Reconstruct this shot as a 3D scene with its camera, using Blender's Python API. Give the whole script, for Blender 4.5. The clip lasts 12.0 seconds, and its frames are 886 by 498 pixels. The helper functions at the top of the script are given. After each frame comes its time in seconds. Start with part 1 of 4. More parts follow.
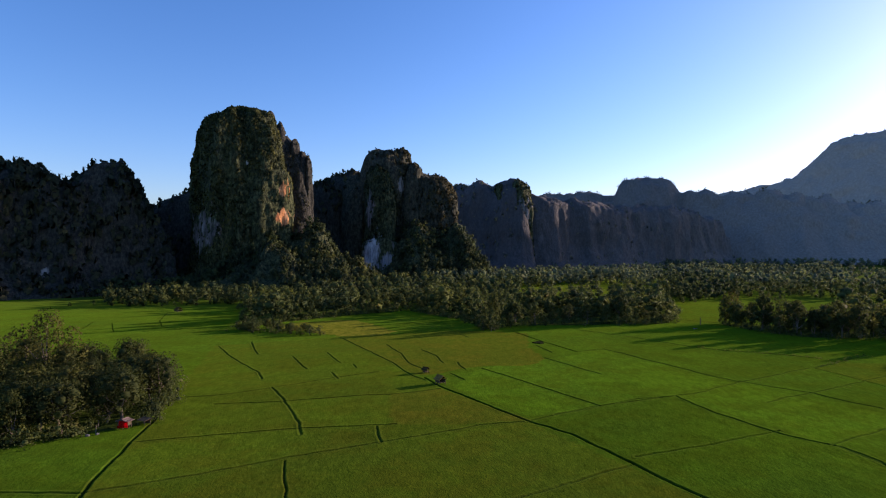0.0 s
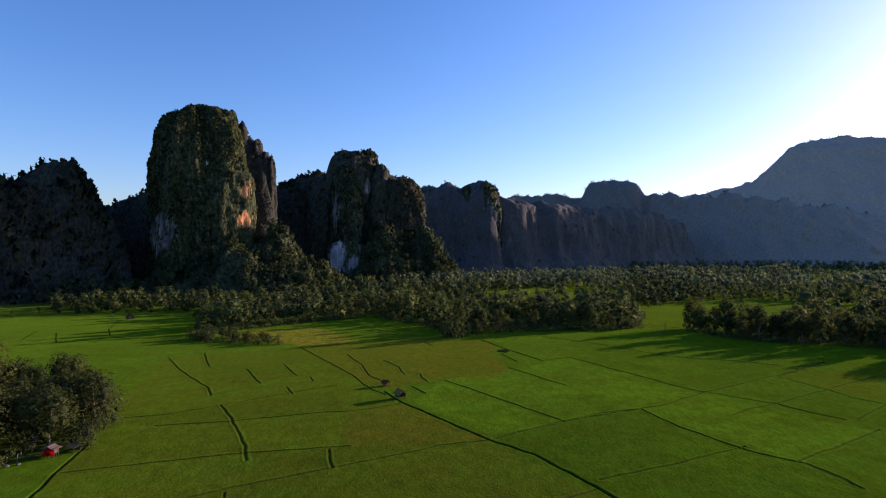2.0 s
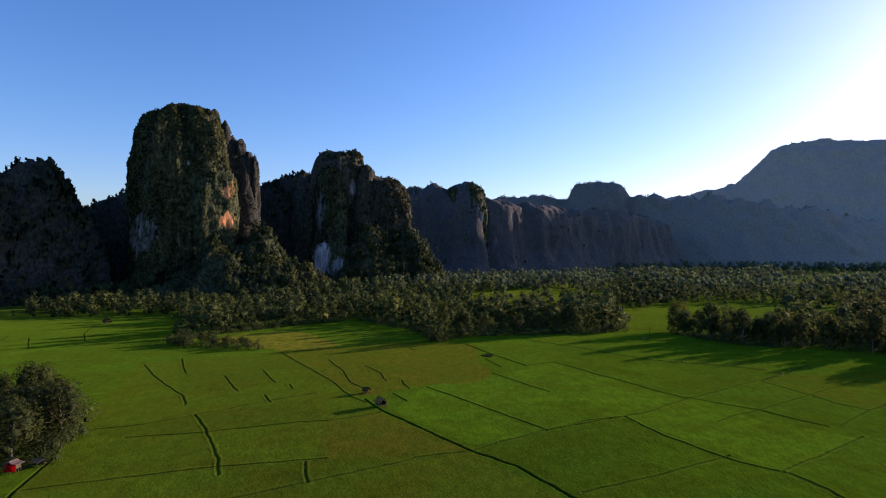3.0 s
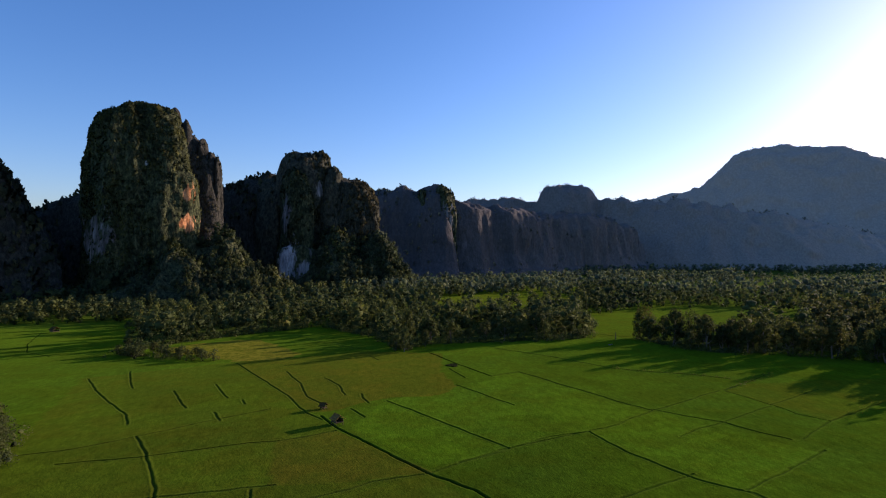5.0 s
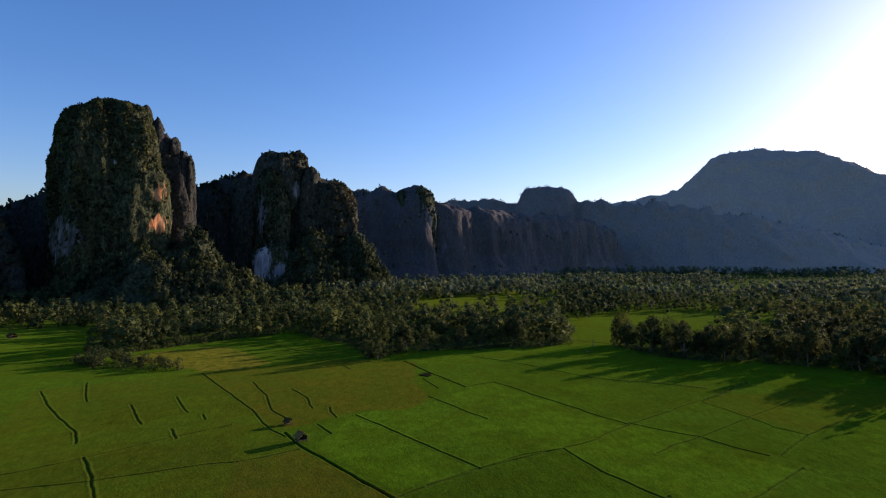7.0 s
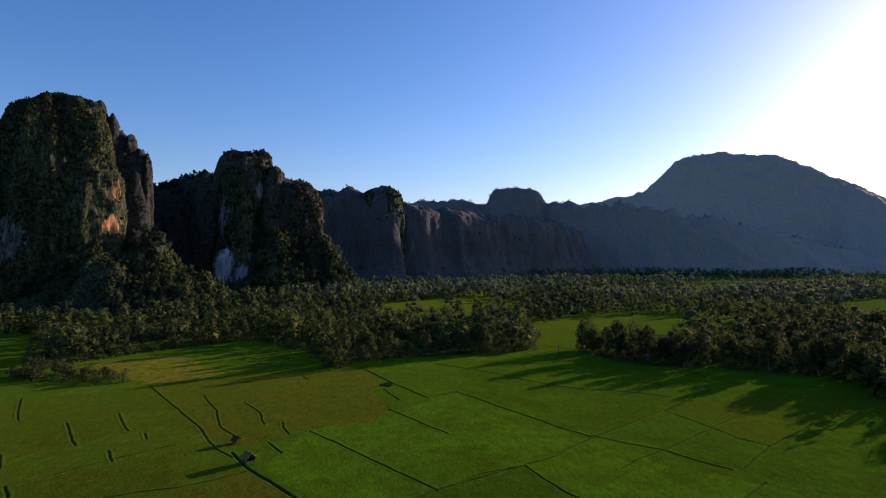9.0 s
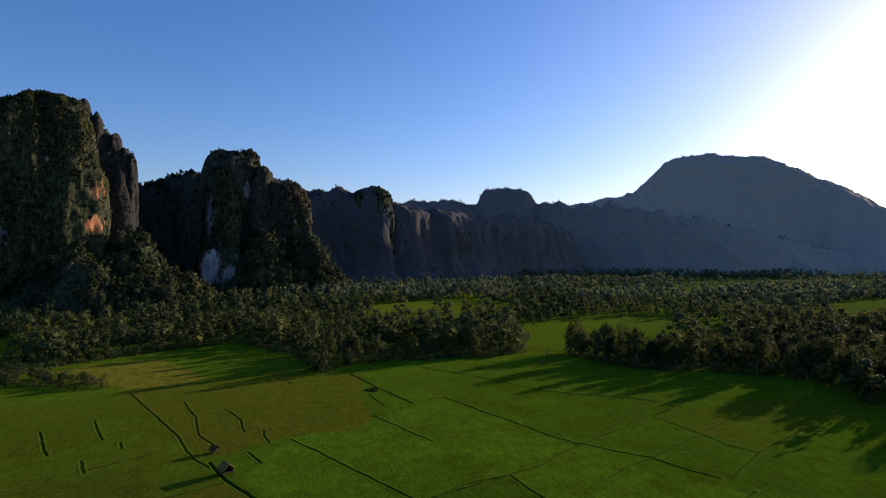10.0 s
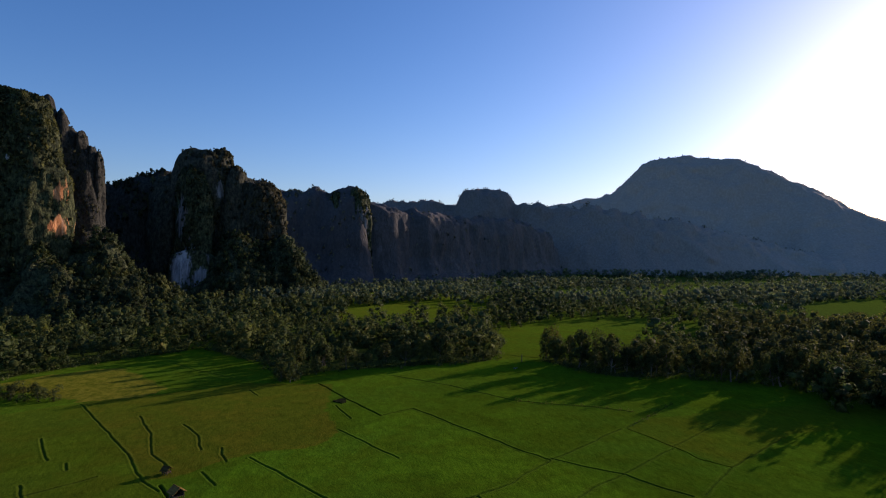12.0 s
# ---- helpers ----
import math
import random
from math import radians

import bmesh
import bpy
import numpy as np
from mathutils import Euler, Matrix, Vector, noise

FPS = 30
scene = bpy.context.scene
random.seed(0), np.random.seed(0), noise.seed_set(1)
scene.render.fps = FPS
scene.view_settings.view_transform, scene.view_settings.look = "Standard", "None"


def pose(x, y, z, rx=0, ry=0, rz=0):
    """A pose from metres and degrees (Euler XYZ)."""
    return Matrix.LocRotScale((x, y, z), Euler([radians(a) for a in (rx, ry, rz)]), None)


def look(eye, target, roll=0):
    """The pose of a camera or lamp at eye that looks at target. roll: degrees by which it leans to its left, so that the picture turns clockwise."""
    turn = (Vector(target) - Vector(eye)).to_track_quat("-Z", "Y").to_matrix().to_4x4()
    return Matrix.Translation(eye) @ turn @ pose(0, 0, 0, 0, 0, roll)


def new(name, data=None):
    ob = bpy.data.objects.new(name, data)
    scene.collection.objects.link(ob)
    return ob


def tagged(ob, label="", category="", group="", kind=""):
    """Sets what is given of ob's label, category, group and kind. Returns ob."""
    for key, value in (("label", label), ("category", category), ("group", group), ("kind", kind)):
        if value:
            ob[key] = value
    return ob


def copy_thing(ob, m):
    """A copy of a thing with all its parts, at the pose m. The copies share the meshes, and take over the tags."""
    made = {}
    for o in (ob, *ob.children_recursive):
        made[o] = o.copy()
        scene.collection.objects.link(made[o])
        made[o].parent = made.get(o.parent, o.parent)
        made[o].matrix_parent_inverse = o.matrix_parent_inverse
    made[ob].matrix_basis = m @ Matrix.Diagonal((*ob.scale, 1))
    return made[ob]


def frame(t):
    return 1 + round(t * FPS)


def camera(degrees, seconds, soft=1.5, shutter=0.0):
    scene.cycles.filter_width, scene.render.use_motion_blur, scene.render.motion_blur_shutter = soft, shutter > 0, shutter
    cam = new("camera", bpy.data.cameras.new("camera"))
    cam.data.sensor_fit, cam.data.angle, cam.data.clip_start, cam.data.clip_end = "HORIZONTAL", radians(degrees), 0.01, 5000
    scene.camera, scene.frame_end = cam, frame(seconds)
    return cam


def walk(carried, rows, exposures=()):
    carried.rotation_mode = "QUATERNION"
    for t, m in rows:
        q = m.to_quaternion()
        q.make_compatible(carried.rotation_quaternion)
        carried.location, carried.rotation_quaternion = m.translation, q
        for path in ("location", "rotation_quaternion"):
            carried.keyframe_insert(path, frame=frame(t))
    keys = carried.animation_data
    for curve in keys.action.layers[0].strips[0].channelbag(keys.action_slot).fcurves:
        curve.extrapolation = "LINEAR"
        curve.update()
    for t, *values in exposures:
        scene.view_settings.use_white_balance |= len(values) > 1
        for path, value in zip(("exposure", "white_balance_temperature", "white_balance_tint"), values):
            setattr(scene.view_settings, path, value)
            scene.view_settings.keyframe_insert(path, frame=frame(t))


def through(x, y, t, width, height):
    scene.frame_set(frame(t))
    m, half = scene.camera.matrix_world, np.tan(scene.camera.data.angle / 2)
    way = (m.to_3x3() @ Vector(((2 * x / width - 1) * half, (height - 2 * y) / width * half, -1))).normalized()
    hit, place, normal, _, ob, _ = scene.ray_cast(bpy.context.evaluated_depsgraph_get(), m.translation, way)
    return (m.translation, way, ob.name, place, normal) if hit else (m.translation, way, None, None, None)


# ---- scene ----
cam = camera(76.6, 12.0, soft=1.1)
walk(cam, [
    (0, look((-0.00, 0.00, 40.00), (-0.00, 100.00, 39.45), -0.21)),
    (0.5, look((0.66, 1.62, 40.48), (2.07, 101.61, 39.96), -0.20)),
    (1, look((1.31, 3.27, 40.99), (4.10, 103.23, 40.50), -0.18)),
    (1.5, look((2.01, 4.89, 41.54), (6.16, 104.80, 41.09), -0.18)),
    (2, look((2.71, 6.41, 42.13), (8.10, 106.26, 41.73), -0.17)),
    (2.5, look((3.45, 7.89, 42.73), (10.04, 107.67, 42.37), -0.14)),
    (3, look((4.25, 9.28, 43.34), (11.99, 108.98, 43.00), -0.11)),
    (5, look((7.61, 14.72, 45.57), (20.47, 113.89, 45.46), -0.01)),
    (5.5, look((8.41, 16.09, 46.13), (22.41, 115.10, 46.08), 0.04)),
    (6, look((9.31, 17.51, 46.69), (23.98, 116.42, 46.65), 0.10)),
    (6.5, look((10.20, 18.89, 47.26), (25.49, 117.71, 47.24), 0.17)),
    (7, look((11.08, 20.32, 47.82), (27.25, 119.00, 47.76), 0.26)),
    (9, look((15.02, 25.87, 50.03), (36.43, 123.56, 49.97), 0.37)),
    (9.5, look((16.07, 27.22, 50.57), (38.21, 124.73, 50.49), 0.42)),
    (10, look((17.20, 28.59, 51.10), (40.19, 125.91, 51.04), 0.46)),
    (10.5, look((18.26, 29.88, 51.67), (41.83, 127.06, 51.56), 0.48)),
    (11, look((19.39, 31.04, 52.26), (43.86, 128.00, 52.14), 0.53)),
    (11.5, look((20.55, 32.17, 52.89), (45.94, 128.90, 52.80), 0.58)),
    (12, look((21.71, 33.29, 53.54), (48.09, 129.75, 53.44), 0.62)),
], exposures=[(0, 0.64, 5600, 36), (3, 0.55, 5600, 35), (6, 0.39, 5580, 34), (9, 0.21, 5560, 33), (12, 0.04, 5550, 32)])

# ---- world and sun ----
SUN_AZIMUTH, SUN_HEIGHT = radians(63.5), radians(11.2)
world = bpy.data.worlds.new("sky")
scene.world = world
world.use_nodes = True
wn = world.node_tree.nodes
sky = wn.new("ShaderNodeTexSky")
sky.sky_type = "NISHITA"
sky.sun_disc = False
sky.sun_elevation, sky.sun_rotation = SUN_HEIGHT, SUN_AZIMUTH
sky.altitude, sky.air_density, sky.dust_density, sky.ozone_density = 200, 1.0, 0.9, 2.5
wn["Background"].inputs["Strength"].default_value = 0.14
vivid = wn.new("ShaderNodeHueSaturation")
vivid.inputs["Saturation"].default_value = 1.20
world.node_tree.links.new(sky.outputs[0], vivid.inputs["Color"])
world.node_tree.links.new(vivid.outputs[0], wn["Background"].inputs["Color"])
lamp = bpy.data.lights.new("sun", "SUN")
lamp.energy, lamp.angle, lamp.color = 5.0, radians(0.6), (1.0, 0.80, 0.50)
sun = new("sun", lamp)
to_sun = Vector((math.sin(SUN_AZIMUTH) * math.cos(SUN_HEIGHT), math.cos(SUN_AZIMUTH) * math.cos(SUN_HEIGHT), math.sin(SUN_HEIGHT)))
sun.matrix_world = look(to_sun * 500, (0, 0, 0))

# ---- numbers and meshes ----
rng = np.random.default_rng(7)
table = np.random.default_rng(3).random(4096)


def lattice(i, j, k):
    return table[(i * 73 + j * 179 + k * 283 + (i * j) % 61 + (j * k) % 53) & 4095]


def smooth_noise(p):
    """Value noise, -1 to 1, of an array of points."""
    c = np.floor(p).astype(np.int64)
    f = p - c
    f = f * f * (3 - 2 * f)
    total = 0
    for a in (0, 1):
        for b in (0, 1):
            for d in (0, 1):
                w = (f[:, 0] if a else 1 - f[:, 0]) * (f[:, 1] if b else 1 - f[:, 1]) * (f[:, 2] if d else 1 - f[:, 2])
                total = total + w * lattice(c[:, 0] + a, c[:, 1] + b, c[:, 2] + d)
    return total * 2 - 1


def fractal(p, octaves=3):
    total, gain = 0, 1.0
    for _ in range(octaves):
        total = total + gain * smooth_noise(p)
        p, gain = p * 2.03 + 17.3, gain * 0.5
    return total


def mesh_from(name, verts, faces, material, smooth=False, normals=None):
    """A mesh from arrays: faces are rows of three or four corners; normals round off the shading of leaves."""
    verts, faces = np.asarray(verts, np.float32), np.asarray(faces, np.int32)
    me = bpy.data.meshes.new(name)
    n = faces.shape[1]
    me.vertices.add(len(verts))
    me.vertices.foreach_set("co", verts.ravel())
    me.loops.add(faces.size)
    me.loops.foreach_set("vertex_index", faces.ravel())
    me.polygons.add(len(faces))
    me.polygons.foreach_set("loop_start", np.arange(len(faces), dtype=np.int32) * n)
    me.polygons.foreach_set("use_smooth", np.full(len(faces), smooth))
    me.materials.append(material)
    me.update(calc_edges=True)
    if normals is not None:
        a = me.attributes.new("custom_normal", "FLOAT_VECTOR", "POINT")
        a.data.foreach_set("vector", np.asarray(normals, np.float32).ravel())
    return me


def unit(v):
    return v / (np.linalg.norm(v, axis=-1, keepdims=True) + 1e-9)


def thing(name, label, category, x=0, y=0, z=0, turn=0, group="", kind=""):
    ob = new(name)
    ob.empty_display_size = 0.2
    ob.matrix_basis = pose(x, y, z, 0, 0, turn)
    return tagged(ob, label, category, group, kind)


def part(name, data, material, parent, label=""):
    """Links a bmesh, or a ready mesh, as one mesh object under a thing or a part."""
    if isinstance(data, bmesh.types.BMesh):
        me = bpy.data.meshes.new(name)
        data.to_mesh(me)
        data.free()
        me.materials.append(material)
    else:
        me = data
    ob = new(name, me)
    ob.parent = parent
    return tagged(ob, label)


def box(bm, size, at=(0, 0, 0), turn=(0, 0, 0), bevel=0.0):
    made = bmesh.ops.create_cube(bm, size=1.0, matrix=pose(*at, *turn) @ Matrix.Diagonal((*size, 1)))
    if bevel:
        edges = {e for v in made["verts"] for e in v.link_edges}
        bmesh.ops.bevel(bm, geom=list(edges), offset=bevel, segments=1, affect="EDGES")
    return bm


def pole(bm, a, b, r1, r2, sides=6):
    a, b = Vector(a), Vector(b)
    m = Matrix.Translation((a + b) / 2) @ (b - a).to_track_quat("Z", "Y").to_matrix().to_4x4()
    bmesh.ops.create_cone(bm, cap_ends=True, segments=sides, radius1=r1, radius2=r2, depth=(b - a).length, matrix=m)
    return bm


# ---- materials ----
def material(name, rough=0.8, spec=0.3):
    m = bpy.data.materials.new(name)
    m.use_nodes = True
    b = m.node_tree.nodes["Principled BSDF"]
    b.inputs["Roughness"].default_value = rough
    b.inputs["Specular IOR Level"].default_value = spec
    return m, m.node_tree.nodes, m.node_tree.links, b


def noise_node(nodes, links, scale, detail=4, coords="Object", stretch=None, rough=0.55):
    tc = nodes.new("ShaderNodeTexCoord")
    n = nodes.new("ShaderNodeTexNoise")
    n.inputs["Scale"].default_value, n.inputs["Detail"].default_value, n.inputs["Roughness"].default_value = scale, detail, rough
    out = tc.outputs[coords]
    if stretch:
        mp = nodes.new("ShaderNodeMapping")
        mp.inputs["Scale"].default_value = stretch[:3]
        if len(stretch) > 3:
            mp.inputs["Rotation"].default_value = (0, 0, radians(stretch[3]))
        links.new(out, mp.inputs["Vector"])
        out = mp.outputs["Vector"]
    links.new(out, n.inputs["Vector"])
    return n.outputs["Fac"]


def ramp(nodes, links, fac, stops):
    r = nodes.new("ShaderNodeValToRGB")
    e = r.color_ramp.elements
    while len(e) < len(stops):
        e.new(0.5)
    for s, (at, col) in zip(e, stops):
        s.position, s.color = at, (*col, 1) if len(col) == 3 else (col[0],) * 3 + (1,)
    links.new(fac, r.inputs["Fac"])
    return r.outputs["Color"]


def mix(nodes, links, fac, a, b, how="MIX"):
    m = nodes.new("ShaderNodeMix")
    m.data_type, m.blend_type = "RGBA", how
    for socket, value in (("Factor", fac), ("A", a), ("B", b)):
        s = [i for i in m.inputs if i.name == socket and i.enabled][0]
        if hasattr(value, "is_linked"):
            links.new(value, s)
        elif socket == "Factor":
            s.default_value = value
        else:
            s.default_value = (*value, 1)
    return [o for o in m.outputs if o.enabled][0]


def bump(nodes, links, b, height, strength, distance):
    n = nodes.new("ShaderNodeBump")
    n.inputs["Strength"].default_value, n.inputs["Distance"].default_value = strength, distance
    links.new(height, n.inputs["Height"])
    links.new(n.outputs["Normal"], b.inputs["Normal"])


def attribute(nodes, name):
    a = nodes.new("ShaderNodeAttribute")
    a.attribute_name = name
    return a.outputs["Fac"]


def rice_material():
    m, n, l, b = material("rice_and_grass", 1.0, 0.0)
    wide = noise_node(n, l, 0.02, 4)
    fine = noise_node(n, l, 1.1, 7, stretch=(1, 0.42, 1, -28), rough=0.85)
    patch = noise_node(n, l, 0.07, 6, rough=0.65)
    green = ramp(n, l, fine, [(0.28, (0.019, 0.040, 0.0020)), (0.5, (0.035, 0.074, 0.0030)), (0.74, (0.061, 0.120, 0.0045))])
    lush = mix(n, l, ramp(n, l, wide, [(0.40, (0,)), (0.60, (0.6,))]), green, (0.057, 0.108, 0.0009))
    dull = mix(n, l, ramp(n, l, patch, [(0.44, (0,)), (0.60, (0.75,))]), lush, mix(n, l, fine, (0.017, 0.029, 0.0009), (0.056, 0.083, 0.0019)))
    tufts = ramp(n, l, noise_node(n, l, 0.5, 7, stretch=(1, 0.5, 1, -28), rough=0.8), [(0.32, (0.60, 0.64, 0.66)), (0.5, (1, 1, 1)), (0.68, (1.46, 1.40, 1.2))])
    dull = mix(n, l, 1.0, dull, tufts, "MULTIPLY")
    dull = mix(n, l, 1.0, dull, ramp(n, l, attribute(n, "lush"), [(0.0, (0.72, 0.70, 0.8)), (0.5, (1, 1, 1)), (1.0, (1.28, 1.30, 1.0))]), "MULTIPLY")
    plots = n.new("ShaderNodeTexVoronoi")
    plots.inputs["Scale"].default_value = 0.032
    at = n.new("ShaderNodeMapping")
    at.inputs["Rotation"].default_value = (0, 0, radians(-28))
    tc = n.new("ShaderNodeTexCoord")
    l.new(tc.outputs["Object"], at.inputs["Vector"])
    l.new(at.outputs["Vector"], plots.inputs["Vector"])
    plots.distance = "CHEBYCHEV"
    dull = mix(n, l, 1.0, dull, ramp(n, l, plots.outputs["Color"], [(0.2, (0.90, 0.90, 0.9)), (0.5, (1, 1, 1)), (0.8, (1.10, 1.08, 1.05))]), "MULTIPLY")
    ripe = mix(n, l, fine, (0.036, 0.031, 0.0024), (0.096, 0.072, 0.0056))
    ripe = mix(n, l, ramp(n, l, patch, [(0.46, (0,)), (0.58, (0.7,))]), ripe, (0.092, 0.056, 0.0050))
    ripe = mix(n, l, 1.0, ripe, tufts, "MULTIPLY")
    col = mix(n, l, attribute(n, "ripe"), dull, ripe)
    stubble = mix(n, l, ramp(n, l, noise_node(n, l, 0.33, 7, stretch=(1, 0.7, 1, 35), rough=0.75), [(0.36, (0,)), (0.62, (1,))]), (0.060, 0.048, 0.0040), (0.205, 0.135, 0.0130))
    col = mix(n, l, attribute(n, "stubble"), col, stubble)
    litter = mix(n, l, noise_node(n, l, 0.5, 5), (0.010, 0.012, 0.005), (0.040, 0.042, 0.016))
    col = mix(n, l, attribute(n, "litter"), col, litter)
    mud = mix(n, l, noise_node(n, l, 0.8, 4), (0.010, 0.018, 0.0030), (0.028, 0.042, 0.0080))
    col = mix(n, l, attribute(n, "ditch"), col, mud)
    col = mix(n, l, attribute(n, "bund"), col, mix(n, l, fine, (0.052, 0.068, 0.005), (0.130, 0.145, 0.014)))
    l.new(col, b.inputs["Base Color"])
    b.inputs["Sheen Weight"].default_value, b.inputs["Sheen Roughness"].default_value = 0.10, 0.5
    b.inputs["Sheen Tint"].default_value = (0.35, 0.6, 0.03, 1)
    bump(n, l, b, noise_node(n, l, 1.6, 5, stretch=(1, 0.6, 1, -28), rough=0.7), 0.42, 0.3)
    return m


def leaf_material(name, dark, light, glow=0.35, through=(1.25, 1.30, 0.9), grain_scale=1.3):
    """Leaves: soft changes of green from tree to tree and stand to stand; thin ones let a yellower light through."""
    m, n, l, b = material(name, 0.85, 0.08)
    info = n.new("ShaderNodeObjectInfo")
    geo = n.new("ShaderNodeNewGeometry")
    tone = mix(n, l, geo.outputs["Random Per Island"], dark, light)
    tone = mix(n, l, 1.0, tone, ramp(n, l, info.outputs["Random"], [(0.0, (0.70, 0.78, 0.85)), (0.5, (1, 1, 1)), (0.85, (1.12, 1.12, 0.95)), (1.0, (1.28, 1.06, 0.95))]), "MULTIPLY")
    tint = mix(n, l, 1.0, tone, ramp(n, l, noise_node(n, l, 0.035, 2), [(0.35, (0.78, 0.85, 0.9)), (0.65, (1.25, 1.15, 0.85))]), "MULTIPLY")
    tint = mix(n, l, 1.0, tint, ramp(n, l, noise_node(n, l, 0.12, 2), [(0.34, (0.54, 0.60, 0.64)), (0.5, (1, 1, 1)), (0.64, (1.32, 1.26, 1.0)), (0.74, (1.42, 1.12, 0.95))]), "MULTIPLY")
    tint = mix(n, l, 1.0, tint, ramp(n, l, noise_node(n, l, grain_scale, 4, rough=0.7), [(0.34, (0.72, 0.74, 0.76)), (0.5, (1, 1, 1)), (0.66, (1.25, 1.22, 1.12))]), "MULTIPLY")
    l.new(tint, b.inputs["Base Color"])
    t = n.new("ShaderNodeBsdfTranslucent")
    l.new(mix(n, l, 1.0, tint, through, "MULTIPLY"), t.inputs["Color"])
    ms = n.new("ShaderNodeMixShader")
    ms.inputs["Fac"].default_value = glow
    l.new(b.outputs[0], ms.inputs[1])
    l.new(t.outputs[0], ms.inputs[2])
    l.new(ms.outputs[0], n["Material Output"].inputs["Surface"])
    return m


def bark_material():
    m, n, l, b = material("bark", 0.9, 0.2)
    l.new(ramp(n, l, noise_node(n, l, 3.0, 5, stretch=(1, 1, 0.2)), [(0.3, (0.06, 0.045, 0.03)), (0.7, (0.22, 0.18, 0.13))]), b.inputs["Base Color"])
    return m


LIMESTONE = [(0.045, 0.042, 0.040), (0.15, 0.138, 0.125), (0.27, 0.245, 0.225), (0.40, 0.36, 0.33)]
STREAKED = [(0.060, 0.050, 0.045), (0.13, 0.108, 0.096), (0.21, 0.178, 0.160), (0.32, 0.28, 0.255)]
# Orange rock, its colour raised further to include warm sunlight on it.
ORANGE = [(0.20, 0.08, 0.04), (0.55, 0.22, 0.08), (0.70, 0.33, 0.14), (0.78, 0.46, 0.26)]
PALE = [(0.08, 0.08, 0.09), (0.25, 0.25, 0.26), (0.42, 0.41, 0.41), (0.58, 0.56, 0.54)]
# Leaf tones with deep shade put into the colour.
SHADED_WOODED = [(0.022, 0.021, 0.018), (0.046, 0.044, 0.035), (0.080, 0.076, 0.058)]
# Peak leaves darkened for its shaded sides.
SHADED_PEAK_WOODED = [(0.022, 0.022, 0.017), (0.050, 0.050, 0.034), (0.098, 0.096, 0.060)]
# Middle wall leaves: lifted and low in contrast, haze put into the colour.
HAZY_WALL_WOODED = [(0.064, 0.059, 0.058), (0.082, 0.076, 0.073), (0.104, 0.096, 0.092)]
# Limestone darkened for cliffs that lie in shade.
SHADED_STONE = [(0.021, 0.019, 0.018), (0.048, 0.043, 0.041), (0.085, 0.074, 0.069), (0.14, 0.122, 0.112)]
# Middle wall stone, lifted the same way to carry the haze.
HAZY_WALL_STONE = [(0.060, 0.056, 0.055), (0.090, 0.084, 0.082), (0.140, 0.130, 0.128), (0.26, 0.245, 0.24)]
WOODED = [(0.012, 0.014, 0.008), (0.047, 0.054, 0.025), (0.118, 0.126, 0.055)]
# Far hill and ridge: aerial haze put into base colours paler than real woods.
HAZY_WOODED = [(0.32, 0.26, 0.20), (0.37, 0.30, 0.23), (0.43, 0.35, 0.27)]
HAZY_DISTANT = [(0.128, 0.111, 0.095), (0.160, 0.139, 0.119), (0.195, 0.170, 0.146)]


